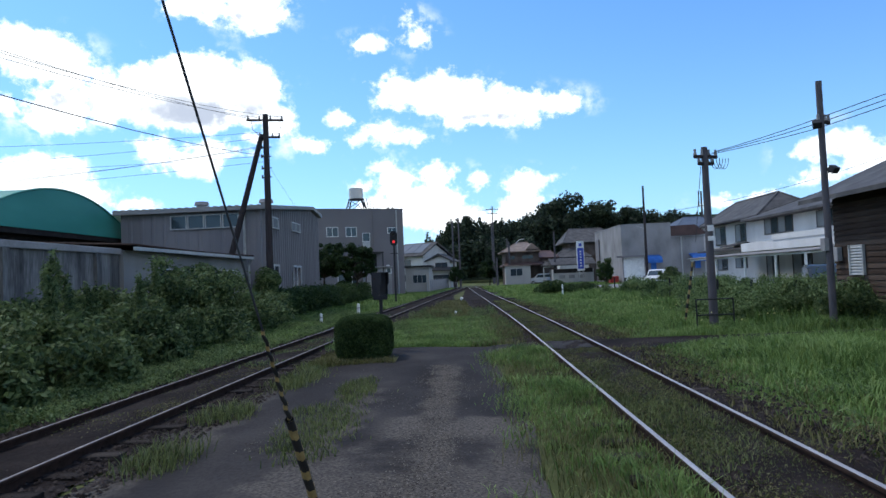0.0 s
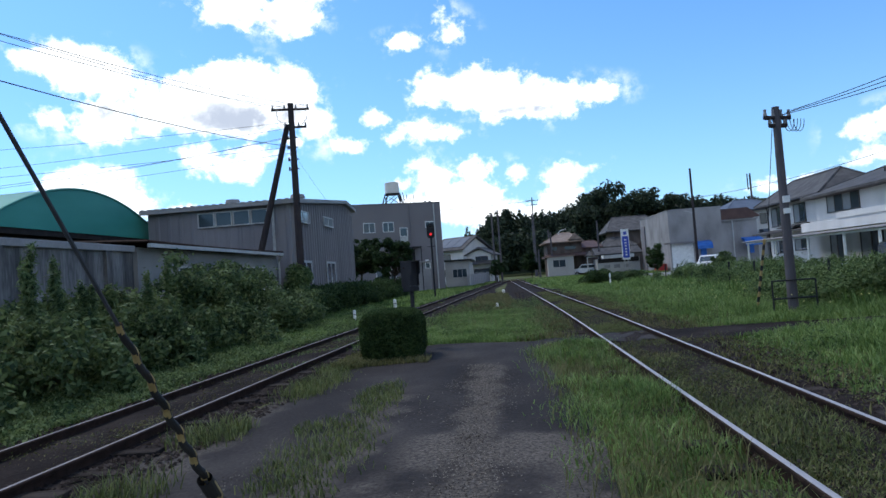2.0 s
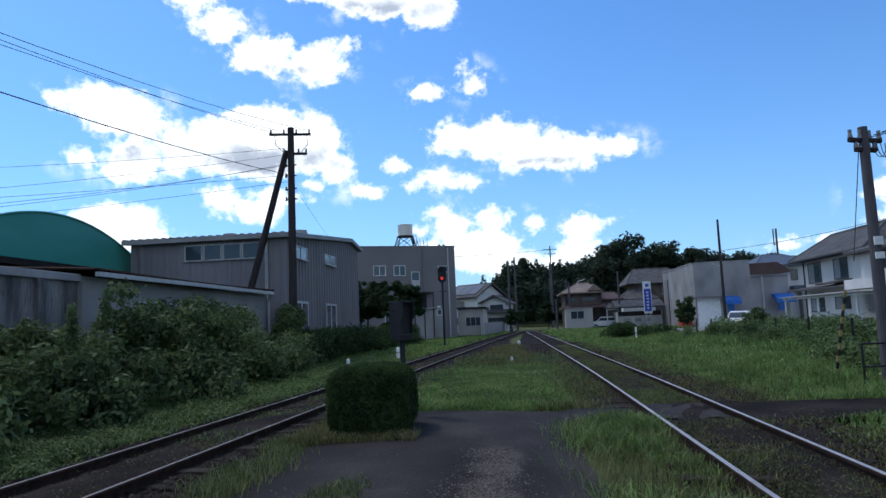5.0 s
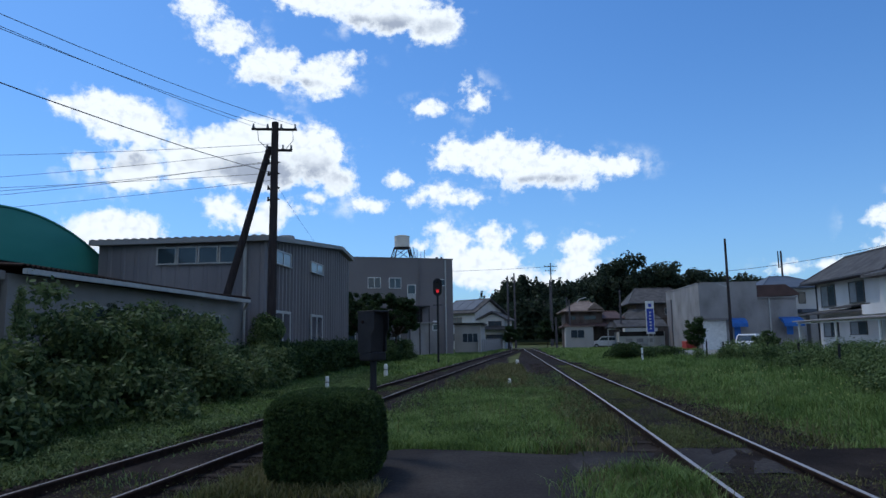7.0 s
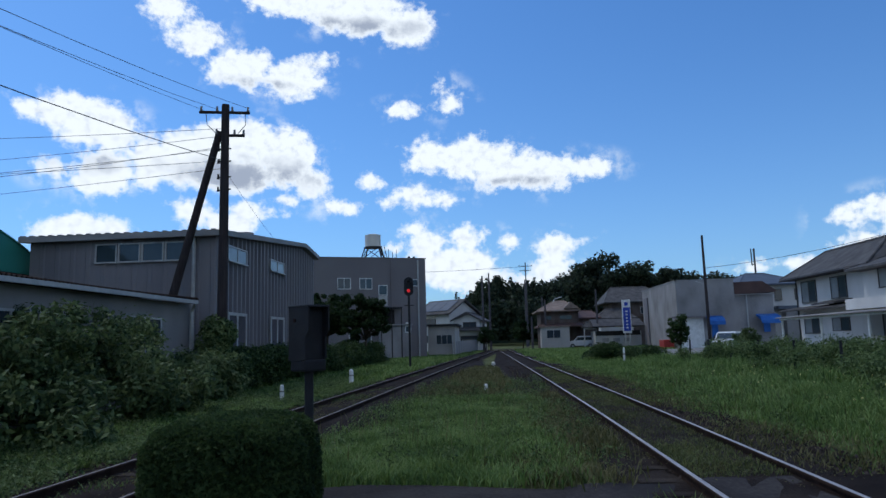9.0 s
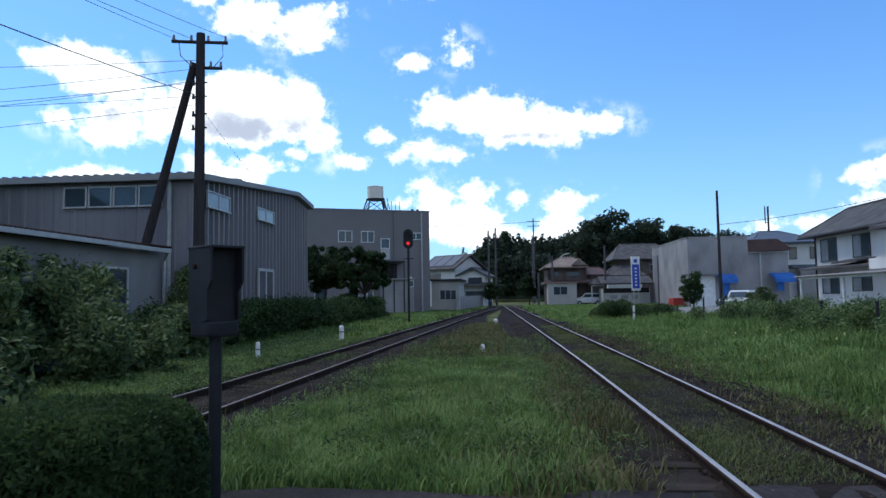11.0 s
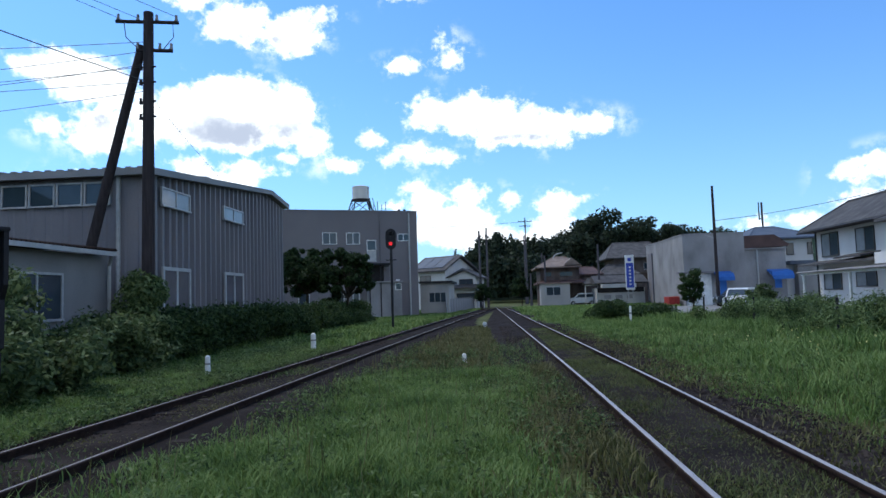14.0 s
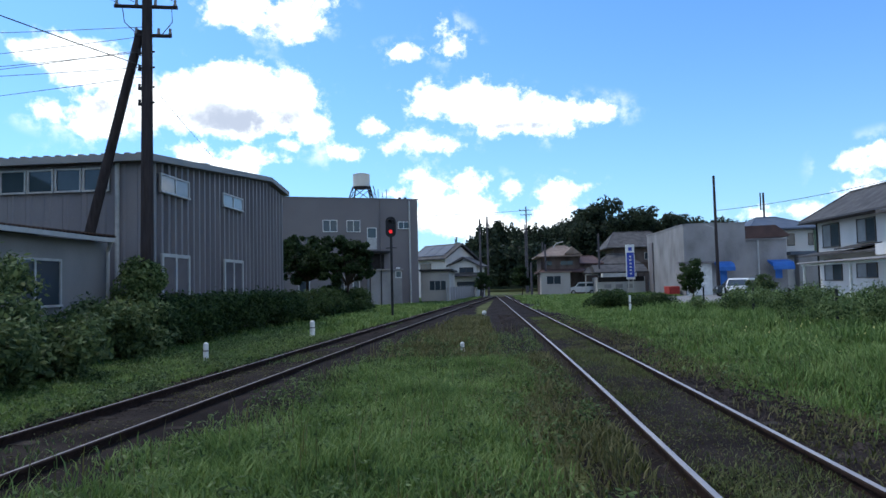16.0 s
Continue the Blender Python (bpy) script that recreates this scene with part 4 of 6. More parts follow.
def sweep(bm, pts, r, n=5):
    """One unbroken round cable through the points."""
    last = None
    for i, p in enumerate(pts):
        d = (pts[min(i + 1, len(pts) - 1)] - pts[max(i - 1, 0)]).normalized()
        q = d.to_track_quat("Z", "Y").to_matrix()
        ring = [bm.verts.new(p + q @ Vector((r * math.cos(6.2832 * k / n), r * math.sin(6.2832 * k / n), 0))) for k in range(n)]
        if last:
            for k in range(n):
                bm.faces.new((last[k], last[(k + 1) % n], ring[(k + 1) % n], ring[k]))
        last = ring
    return bm


def wire(name, p0, p1, sag, r, label, mat=M_WIRE):
    p0, p1 = Vector(p0), Vector(p1)
    pts = []
    for i in range(15):
        s = i / 14
        p = p0.lerp(p1, s)
        p.z -= 4 * sag * s * (1 - s)
        pts.append(p)
    return tagged(part(name, sweep(bmesh.new(), pts, r), mat), label, "cable", group="overhead wires")


def insulator(bm, p):
    x, y, z = p
    tube(bm, (x, y, z), (x, y, z + 0.1), 0.05, 0.03, n=8)
    tube(bm, (x, y, z + 0.1), (x, y, z + 0.15), 0.035, n=8)


def utility_pole(x, y, h, r0, r1, label, mat, arms=(), arm_turn=0.0, group="utility poles"):
    """arms: (height, from, to) along the arm's own direction."""
    p = thing("utility_pole", label, "utility pole", (x, y, Z), group=group)
    part("shaft", tubes(((0, 0, 0), (0, 0, h), r0, r1), n=12), mat, p, smooth=False)
    ca, sa = math.cos(radians(arm_turn)), math.sin(radians(arm_turn))
    for z, a, b in arms:
        bm = tubes(((a * ca, a * sa, z), (b * ca, b * sa, z), 0.05), n=6)
        arm = part("crossarm", bm, M_POLE, p)
        for s in (0.04, 0.35, 0.65, 0.96):
            u = a + (b - a) * s
            ib = bmesh.new()
            insulator(ib, (u * ca, u * sa, z + 0.04))
            part("insulator", ib, M_CONC, arm, "small pale insulator")
    return p


pl = utility_pole(-8.06, 29.15, 9.05, 0.17, 0.12, "tall dark wooden utility pole with a leaning strut", M_POLE, ((8.8, -0.8, 0.75), (8.05, -0.3, 0.6)), 12)
part("strut", tubes(((-2.75, 0.7, 0.0), (-0.18, 0.02, 8.2), 0.15, 0.11), n=12), M_POLE, pl)
for z in (6.3, 6.7, 7.2, 7.6):
    lb = tubes(((-0.2, 0, z), (0.22, -0.05, z), 0.025), n=6)
    insulator(lb, (-0.2, 0, z - 0.05))
    part("bracket", lb, M_DARK, pl)
part("jumper_wire", sweep(bmesh.new(), [Vector(c) for c in ((0.6, 0.1, 8.8), (0.62, 0.1, 8.4), (0.35, 0.05, 8.05))], 0.012), M_WIRE, pl)
part("jumper_wire", sweep(bmesh.new(), [Vector(c) for c in ((-0.6, -0.1, 8.8), (-0.55, -0.1, 8.4), (-0.25, -0.06, 8.1))], 0.012), M_WIRE, pl)
for dx, z, sg in ((-0.7, 5.1, 0.74), (-0.25, 4.6, 0.86), (0.7, 4.4, 1.0)):
    wire("overhead_wire", (-8.06 + dx, 29.15, 8.78), (-9.1 + dx, -10.0, z), sg, 0.007, "thin black overhead wire between poles")
wire("overhead_wire", (-8.1, 29.1, 7.1), (-9.2, -10.0, 5.1), 0.88, 0.012, "thick black cable sagging between poles")
for z, end, sg in ((8.15, (-42, 22, 8.2), 0.7), (7.9, (-40, 30, 7.9), 0.5), (7.55, (-20.0, 26.8, 6.0), 0.15), (7.5, (-21, 24.5, 5.6), 0.2), (7.1, (-42, 27, 7.0), 0.3), (6.85, (-42, 33, 6.6), 0.3)):
    wire("overhead_wire", (-8.2, 29.15, z), end, sg, 0.008, "thin black service wire from the strutted pole")
wire("stay_wire", (-7.95, 29.25, 6.6), (-7.9, 33.5, 5.25), 0.02, 0.005, "thin stay wire down to the roof")
utility_pole(-9.15, -10.0, 5.5, 0.17, 0.12, "dark wooden utility pole further along the line", M_POLE, ((5.15, -0.75, 0.75),), 5)
utility_pole(-41.5, 27.5, 8.4, 0.17, 0.12, "distant wooden utility pole behind the yard", M_POLE, ((8.2, -0.75, 0.75),), 80)

pr = utility_pole(6.69, 17.9, 4.75, 0.115, 0.08, "short grey concrete pole beside the foot crossing", M_CPOLE, ((4.5, -0.32, 0.38), (4.32, -0.2, 0.25)), 20)
for z0, z1 in ((2.55, 2.7), (2.3, 2.42)):
    part("plate", boxes((-0.075, 0.075, -0.155, -0.12, z0, z1)), M_WHITEPAINT, pr, "small white number plate")
for k in range(4):
    loop = [Vector((0.15 + 0.09 * k + 0.12 * (1 - math.cos(math.pi * i / 8)), 0.04 * k, 4.45 - 0.28 * math.sin(math.pi * i / 8))) for i in range(9)]
    part("jumper_wire", sweep(bmesh.new(), loop, 0.008, 4), M_WIRE, pr)
part("stay_wire", tubes(((-0.1, 0.0, 4.35), (-0.25, 0.3, 2.3), 0.01), n=4), M_WIRE, pr)
prr = utility_pole(9.05, 16.62, 6.0, 0.085, 0.07, "grey steel pole carrying two small floodlights", M_CPOLE, ((5.0, -0.1, 0.25),), 20)
for dx, z, t in ((-0.16, 4.95, -25), (0.14, 3.85, 25)):
    bm = boxes((-0.1, 0.1, -0.12, 0.06, -0.08, 0.08), bevel=0.02)
    bmesh.ops.transform(bm, matrix=pose(dx, -0.12, z, 35, 0, t), verts=bm.verts)
    part("floodlight", bm, M_DARK, prr, "small dark floodlight")
    part("lamp_bracket", tubes(((0, 0, z - 0.1), (dx, -0.1, z - 0.05), 0.02), n=6), M_DARK, prr)
part("junction_box", boxes((-0.16, -0.06, -0.12, 0.08, 1.9, 2.2)), M_CONC, prr)
for k in range(3):
    wire("overhead_wire", (6.75 + 0.15 * k, 17.95, 4.42 + 0.05 * k), (9.05, 16.62, 4.75 + 0.12 * k), 0.03, 0.009, "thin black wire between the two grey poles")
    wire("overhead_wire", (9.05, 16.62, 4.75 + 0.12 * k), (16.0, 11.6, 6.9 + 0.2 * k), 0.1, 0.01, "thin black wire rising from the grey pole")
utility_pole(16.0, 11.5, 7.6, 0.15, 0.11, "grey concrete pole beside the boarded building", M_CPOLE, ((7.2, -0.4, 0.4),), 60)

thin = utility_pole(19.87, 73.0, 10.5, 0.16, 0.1, "slim dark pole in front of the concrete hall", M_POLE, ())
part("lamp_arm", tubes(((0, 0, 5.9), (-1.0, -0.4, 6.2), 0.03), n=6), M_FRAME, thin, "pale street lamp arm")
wire("overhead_wire", (19.87, 73.0, 7.3), (50, 60, 15.0), 1.6, 0.022, "black cable over the houses")
mast = utility_pole(46.5, 131, 16.0, 0.2, 0.16, "distant paired aerial mast above the roofs", M_CPOLE, ())
part("aerial", tubes(((-0.5, 0, 13.0), (-0.5, 0, 16.0), 0.1), ((-0.5, 0, 13.2), (0, 0, 13.2), 0.06), n=6), M_DARK, mast)
utility_pole(50, 60, 15.5, 0.16, 0.11, "distant grey pole behind the houses", M_CPOLE, ())
for x, y, h, arms in ((6.19, 128, 14.6, ((14.0, -1.2, 1.2), (13.2, -1.0, 1.0))), (5.6, 121, 11.0, ()), (-1.0, 92, 9.2, ()), (-0.2, 99, 10.2, ()), (6.9, 97, 6.3, ()), (7.5, 110, 7.4, ()), (12.9, 93.5, 7.2, ()), (4.9, 93, 4.0, ())):
    utility_pole(x, y, h, 0.16, 0.1, "far grey utility pole by the level crossing", M_CPOLE, arms, 10)
wire("overhead_wire", (6.2, 128, 13.8), (-60, 120, 14.5), 1.0, 0.03, "thin overhead wire over the far crossing")
lampost = thing("street_lamp", "far street lamp with a curved arm", "street lamp", (8.3, 101, Z))
part("post", tubes(((0, 0, 0), (0, 0, 6.2), 0.08), n=8), M_FRAME, lampost)
part("arm", tubes(((0, 0, 6.2), (0.3, 0, 6.6), 0.06), ((0.3, 0, 6.6), (1.2, 0, 6.8), 0.06), n=6), M_FRAME, lampost)

# the stay with its striped guard, close to the drive
GD = Vector((-0.010, -0.627, 0.775)).normalized()
G0 = Vector((-0.775, 4.80, -0.02)) - GD * 0.17
stay = thing("stay_guard", "black and yellow striped guard on a pole stay", "stay guard", G0)
frame_m = GD.to_track_quat("Z", "Y").to_matrix()


def spiral(s0, s1, r0, r1, turns, bulge, share):
    """Two bands that wind round the stay from s0 to s1: yellow and black."""
    pair = (bmesh.new(), bmesh.new())
    rows_n, seg = 90, 14
    for i in range(rows_n):
        for j in range(seg):
            band = 0 if (i / rows_n * turns + 0.35 * j / seg) % 1.0 < share else 1
            quad = []
            for di, dj in ((0, 0), (0, 1), (1, 1), (1, 0)):
                a, u = 6.2832 * (j + dj) / seg, (i + di) / rows_n
                rr = (r0 + (r1 - r0) * u) * (1 + bulge * math.sin(6.2832 * u * turns + a))
                quad.append(pair[band].verts.new(frame_m @ Vector((rr * math.cos(a), rr * math.sin(a), s0 + (s1 - s0) * u))))
            pair[band].faces.new(quad)
    for bm in pair:
        bmesh.ops.remove_doubles(bm, verts=bm.verts, dist=0.0004)
    for bm, name, mat, label in ((pair[0], "yellow_band", M_YELLOW, "faded yellow band"), (pair[1], "black_band", M_BLACK, "worn black band")):
        left = set(bm.verts)
        while left:
            todo, ring = [left.pop()], set()
            while todo:
                v = todo.pop()
                ring.add(v)
                for e in v.link_edges:
                    o = e.other_vert(v)
                    if o in left:
                        left.remove(o)
                        todo.append(o)
            one = bmesh.new()
            copy = {v: one.verts.new(v.co) for v in ring}
            for f in {f for v in ring for f in v.link_faces}:
                one.faces.new([copy[v] for v in f.verts])
            part(name, one, mat, stay, label)
        bm.free()


spiral(0.0, 1.13, 0.031, 0.027, 5.6, 0.05, 0.42)
spiral(1.13, 1.85, 0.014, 0.010, 6.0, 0.35, 0.3)
part("stay_cable", tubes(((0, 0, 0), GD * 10.6, 0.0055), n=6), M_WIRE, stay)
top = G0 + GD * 10.6
utility_pole(top.x, top.y, top.z + 0.9, 0.17, 0.12, "wooden utility pole held by the striped stay", M_POLE, ((top.z + 0.6, -0.7, 0.7),), 0)

post = thing("marker_post", "leaning black and yellow striped post", "post", (6.4, 19.35, Z), group="")
for k in range(14):
    a, b = Vector((0, 0, 0)), Vector((0.22, -0.3, 1.78))
    part("band", tubes((a.lerp(b, k / 14), a.lerp(b, (k + 1) / 14), 0.032), n=8), M_YELLOW if k % 2 else M_BLACK, post)
guard = thing("pole_guard_rail", "low dark steel frame round the pole foot", "guard rail", (6.69, 17.75, Z))
for x in (-0.48, 0.46):
    part("upright", tubes(((x, 0, 0), (x, 0, 0.8), 0.02), n=8), M_DARK, guard)
for z in (0.4, 0.8):
    part("bar", tubes(((-0.48, 0, z), (0.46, 0, z), 0.018), n=8), M_DARK, guard)
for i in range(9):
    f = thing("fence_post", "short dark fence post among the weeds", "fence post", (9.6 + 0.05 * i, 19.5 + 3.1 * i, Z), group="field fence")
    part("stake", tubes(((0, 0, 0), (0.02, 0, 1.15), 0.045, 0.04), n=8), M_DARK, f)

# ---- signal, cabinet and white markers ----
sig = thing("railway_signal", "black two-aspect signal showing red", "railway signal", (-4.2, 44.3, Z))
part("mast", tubes(((0, 0, 0), (0, 0, 3.85), 0.06), n=10), M_DARK, sig)
ol = [(0.25 * math.cos(6.2832 * i / 24), 4.31 + 0.25 * math.sin(6.2832 * i / 24) + (0.24 if math.sin(6.2832 * i / 24) >= 0 else -0.24)) for i in range(24)]
hd = part("backboard", prism(ol, "y", -0.06, -0.02), M_DARK, sig, "rounded black backboard")
for z, m, nm in ((4.55, M_BLACK, "upper_lens"), (4.09, M_REDLAMP, "red_lens")):
    part(nm, tubes(((0, -0.06, z), (0, -0.10, z), 0.085), n=16), m, hd)
    vb = bmesh.new()
    for i in range(9):
        a0, a1 = math.pi * (-0.1 + 1.2 * i / 9), math.pi * (-0.1 + 1.2 * (i + 1) / 9)
        tube(vb, (0.11 * math.cos(a0), -0.06, z + 0.11 * math.sin(a0)), (0.11 * math.cos(a0), -0.24, z + 0.11 * math.sin(a0)), 0.022, n=5)
    part("hood", vb, M_DARK, hd)
part("ladder_step", boxes((-0.25, 0.25, -0.05, 0.05, 3.3, 3.34)), M_DARK, sig)
part("pole_collar", boxes((-0.05, 0.05, -0.05, 0.05, 0.3, 0.8)), M_DARK, sig)

cab = thing("signal_cabinet", "dark hooded trackside cabinet on a post", "cabinet", (-1.61, 15.43, Z), 52)
part("post", tubes(((0, 0, 0), (0, 0, 1.25), 0.042), n=12), M_DARK, cab)
part("body", boxes((-0.11, 0.11, -0.07, 0.15, 1.3, 1.8), bevel=0.012), M_DARK, cab)
part("hood", boxes((-0.13, 0.13, -0.16, 0.16, 1.8, 1.82), bevel=0.006), M_DARK, cab, "dark sheet-metal hood with a pale worn edge")
for x in (-0.125, 0.107):
    part("hood_side", prism([(-0.155, 1.8), (-0.155, 1.58), (-0.11, 1.52), (-0.11, 1.32), (-0.05, 1.3), (0.15, 1.3), (0.15, 1.8)], "x", x, x + 0.018), M_DARK, cab)
part("base", boxes((-0.12, 0.12, -0.11, 0.13, 1.2, 1.31), bevel=0.02), M_DARK, cab)
part("latch", tubes(((-0.14, 0.05, 1.68), (-0.12, 0.05, 1.68), 0.018), n=8), M_RUST, cab)


def marker(x, y, h, r, label):
    m = thing("track_marker", label, "marker post", (x, y, Z), group="white track markers")
    bm = tubes(((0, 0, 0), (0, 0, h), r, r * 0.92), ((0, 0, h), (0, 0, h + r * 0.5), r * 0.92, r * 0.4), n=10)
    part("stone", bm, M_WHITEPAINT, m)
    part("band", tubes(((0, 0, h * 0.62), (0, 0, h * 0.7), r * 1.02), n=10), M_CONC, m)


marker(-5.3, 26.3, 0.42, 0.055, "small round white concrete marker in grass")
marker(-4.87, 32.8, 0.5, 0.08, "small tapered white marker beside the track")
marker(-0.1, 27.1, 0.27, 0.05, "small white marker hidden in grass between tracks")
marker(0.09, 43.9, 0.26, 0.1, "low white stone where the tracks meet")
marker(6.4, 42.6, 0.85, 0.05, "slim white post in the meadow")

# ---- the boarded building by the path ----
barn = thing("boarded_building", "dark brown boarded building with a grey roof", "building")
part("wall", prism([(11.06, 0.35), (18, 0.35), (18, 3.3), (14.5, 4.85), (11.06, 3.3)], "y", 8.0, 20.0), M_SHADE, barn)
part("plinth", boxes((11.0, 18, 7.95, 20.05, Z, 0.35)), M_CONC, barn, "concrete plinth")
part("roof", prism([(10.3, 3.2), (10.3, 3.32), (14.5, 5.1), (18.7, 3.32), (18.7, 3.2), (14.5, 4.95)], "y", 7.5, 20.5), M_TILE, barn)
board_me = None
for i in range(19):
    z = 0.36 + i * 0.155
    if board_me is None:
        b = part("board", prism([(11.0, 0.0), (11.06, 0.0), (11.06, 0.15), (11.03, 0.15)], "y", 8.0, 20.0), M_BOARD, barn)
        board_me = b.data
        b.matrix_basis = pose(0, 0, z)
    else:
        shared("board", board_me, barn, pose(0, 0, z))
vent = part("louvre_window", boxes((10.975, 11.0, 18.52, 19.2, 1.1, 1.93)), M_FRAME, barn, "pale louvred window")
for y in (18.52, 19.15):
    part("window_frame", boxes((10.925, 10.975, y, y + 0.05, 1.1, 1.93)), M_FRAME, vent)
for i in range(10):
    part("slat", prism([(10.94, 0.0), (10.99, 0.05), (10.99, 0.065), (10.94, 0.015)], "y", 18.57, 19.15), M_FRAME, vent).matrix_basis = pose(0, 0, 1.12 + 0.08 * i)
part("meter", boxes((10.85, 11.0, 19.6, 19.85, 1.5, 1.9), bevel=0.02), M_CONC, barn, "pale meter box")

# ---- far houses ----
rh = thing("brown_roofed_house", "two-storey house with brown tiled roofs", "house")
part("wall", boxes((6.4, 11.2, 98.2, 106, Z, 4.6)), M_BROWNWALL, rh, "brown timbered upper storey")
hip_roof(5.75, 11.4, 97.2, 106, 4.75, 6.15, 8.3, 9.9, rh, M_BROWNTILE, along="x")
part("front_gable", prism([(9.3, 4.95), (11.3, 4.95), (10.2, 5.85)], "y", 97.3, 99.5), M_BROWNTILE, rh, "small front gable")
hip_roof(10.9, 14.2, 98.5, 105, 3.75, 4.75, 11.9, 13.4, rh, M_RUSTROOF, along="x", name="side_roof")
part("wall", boxes((11.2, 13.9, 99, 104.5, Z, 3.75)), M_BROWNWALL, rh)
hip_roof(5.9, 12.2, 96.4, 105, 2.75, 3.6, 7.5, 10.8, rh, M_RUSTROOF, along="x", name="lower_roof")
window(rh, 9.6, 3.85, 1.6, 0.6, "s", 2, wall=98.2, frame_mat=M_BROWNWALL)
window(rh, 7.3, 3.85, 1.0, 0.6, "s", 2, wall=98.2, frame_mat=M_BROWNWALL)
gb = thing("garage", "small white garage with a dark window", "garage")
part("wall", boxes((6.2, 9.7, 95.6, 98.0, Z, 2.62)), M_PLASTER, gb)
part("roof", boxes((6.0, 9.9, 95.4, 98.1, 2.62, 2.74)), M_BROWNTILE, gb)
window(gb, 7.72, 1.73, 1.75, 1.05, "s", 2, wall=95.6)
porch = thing("porch_roof", "small curved porch roof beside the brown house", "porch")
hip_roof(11.3, 13.2, 95.0, 97.0, 2.5, 3.1, 11.9, 12.6, porch, M_TILE, along="x")
part("beam", boxes((11.5, 13.0, 95.2, 95.3, 2.2, 2.4)), M_WHITE, porch)
for x in (11.5, 13.0):
    part("post", boxes((x - 0.06, x + 0.06, 95.2, 95.32, Z, 2.3)), M_WHITE, porch)
lw = thing("shop_building", "low pale shop with a grey roof and posters", "shop")
part("wall", boxes((12.5, 18.0, 93.0, 97, Z, 1.9)), M_PLASTER, lw)
part("roof", prism([(92.2, 2.4), (92.2, 2.5), (95, 3.4), (97.5, 2.5), (97.5, 2.4)], "x", 12.2, 18.3), M_TILE, lw)
part("shutter", boxes((12.6, 17.9, 92.95, 93.0, 1.35, 1.9)), M_SHADE, lw, "dark glazing under the eave")
part("sign_panel", boxes((12.8, 17.0, 92.9, 92.96, 0.35, 1.25)), M_PLASTER, lw, "pale poster panel")
for i in range(3):
    part("poster_mark", boxes((13.3 + 1.3 * i, 14.1 + 1.3 * i, 92.885, 92.9, 0.6, 1.05)), M_CONC, lw)
h3 = thing("grey_roofed_house", "tall house with a grey hipped roof", "house")
part("wall", boxes((17.6, 25, 110, 118, Z, 6.2)), M_BROWNWALL, h3)
part("timbering", boxes((17.5, 25, 109.9, 110, 2.6, 4.0)), M_BOARD, h3, "dark timber band")
hip_roof(16.4, 26, 109, 119, 6.2, 8.6, 18.2, 23.5, h3, M_TILE, along="x")
hip_roof(14.8, 20.5, 106.5, 112, 3.8, 5.2, 16.5, 18.8, h3, M_TILE, along="x", name="lower_roof")
part("wall", boxes((15.4, 20, 107.2, 110, Z, 3.8)), M_WHITE, h3)
window(h3, 16.4, 3.2, 1.0, 0.9, "s", 2, wall=107.2)
window(h3, 22.5, 4.9, 1.6, 1.0, "s", 2, wall=109.9)

sign = thing("roadside_sign", "tall blue and white vertical shop sign", "sign", (15.8, 90.0, Z))
part("board", boxes((-0.48, 0.48, -0.1, 0.1, 1.7, 5.6), bevel=0.02), M_WHITEPAINT, sign)
part("blue_panel", boxes((-0.4, 0.4, -0.115, -0.1, 1.95, 4.7)), M_SIGNBLUE, sign)
part("emblem", boxes((-0.2, 0.2, -0.115, -0.1, 4.9, 5.3)), M_SIGNBLUE, sign)
for i in range(6):
    part("bar", boxes((-0.12, 0.12, -0.122, -0.115, 2.25 + 0.38 * i, 2.42 + 0.38 * i)), M_WHITEPAINT, sign)
part("leg", boxes((-0.3, -0.2, -0.05, 0.05, 0, 1.7), (0.2, 0.3, -0.05, 0.05, 0, 1.7)), M_FRAME, sign)
skip = thing("red_container", "red container beside the concrete hall", "container", (17.7, 80, Z))
part("body", boxes((-0.5, 0.5, -1, 1, 0, 0.9), bevel=0.05), material("red_paint", [(0.25, 0.02, 0.02), (0.4, 0.04, 0.03)], rough=0.5), skip)

lh = thing("flat_roofed_annex", "low pale annex with a dark eave and window", "building")
part("wall", boxes((-5.9, -3.4, 72.0, 80, Z, 2.65)), M_PLASTER, lh)
part("roof", boxes((-6.0, -3.1, 71.7, 80, 2.65, 2.82)), M_DARK, lh)
window(lh, -4.4, 1.4, 1.5, 0.9, "s", 3, wall=72.0)
lh2 = thing("tiled_house", "white two-storey house with solar panels on a grey tiled roof", "house", (-5.6, 96.0, 0), -38)
part("wall", prism([(-2.6, Z), (2.6, Z), (2.6, 4.75), (0, 6.15), (-2.6, 4.75)], "x", -2.6, 2.6), M_WHITE, lh2)
part("roof", prism([(-3.2, 4.42), (-3.2, 4.58), (0, 6.45), (3.2, 4.58), (3.2, 4.42), (0, 6.2)], "x", -3.1, 3.1), M_TILE, lh2)
for i in range(3):
    part("solar_panel", prism([(-2.7, 4.92), (-2.7, 4.98), (-0.5, 6.26), (-0.5, 6.2)], "x", -2.5 + 1.65 * i, -0.95 + 1.65 * i), M_BLUEROOF, lh2, "blue-grey solar panels")
window(lh2, -0.6, 3.6, 1.8, 0.9, "s", 2, wall=-2.6, frame_mat=M_DARKFRAME)
window(lh2, -0.3, 1.5, 1.9, 0.9, "s", 2, wall=-2.6, frame_mat=M_DARKFRAME)
wing = thing("house_wing", "white house wing with a low grey tiled gable", "house", (-3.0, 92.5, 0), -12)
part("wall", prism([(-1.75, Z), (1.55, Z), (1.55, 3.7), (0.0, 4.4), (-1.75, 3.7)], "y", 0, 4), M_WHITE, wing)
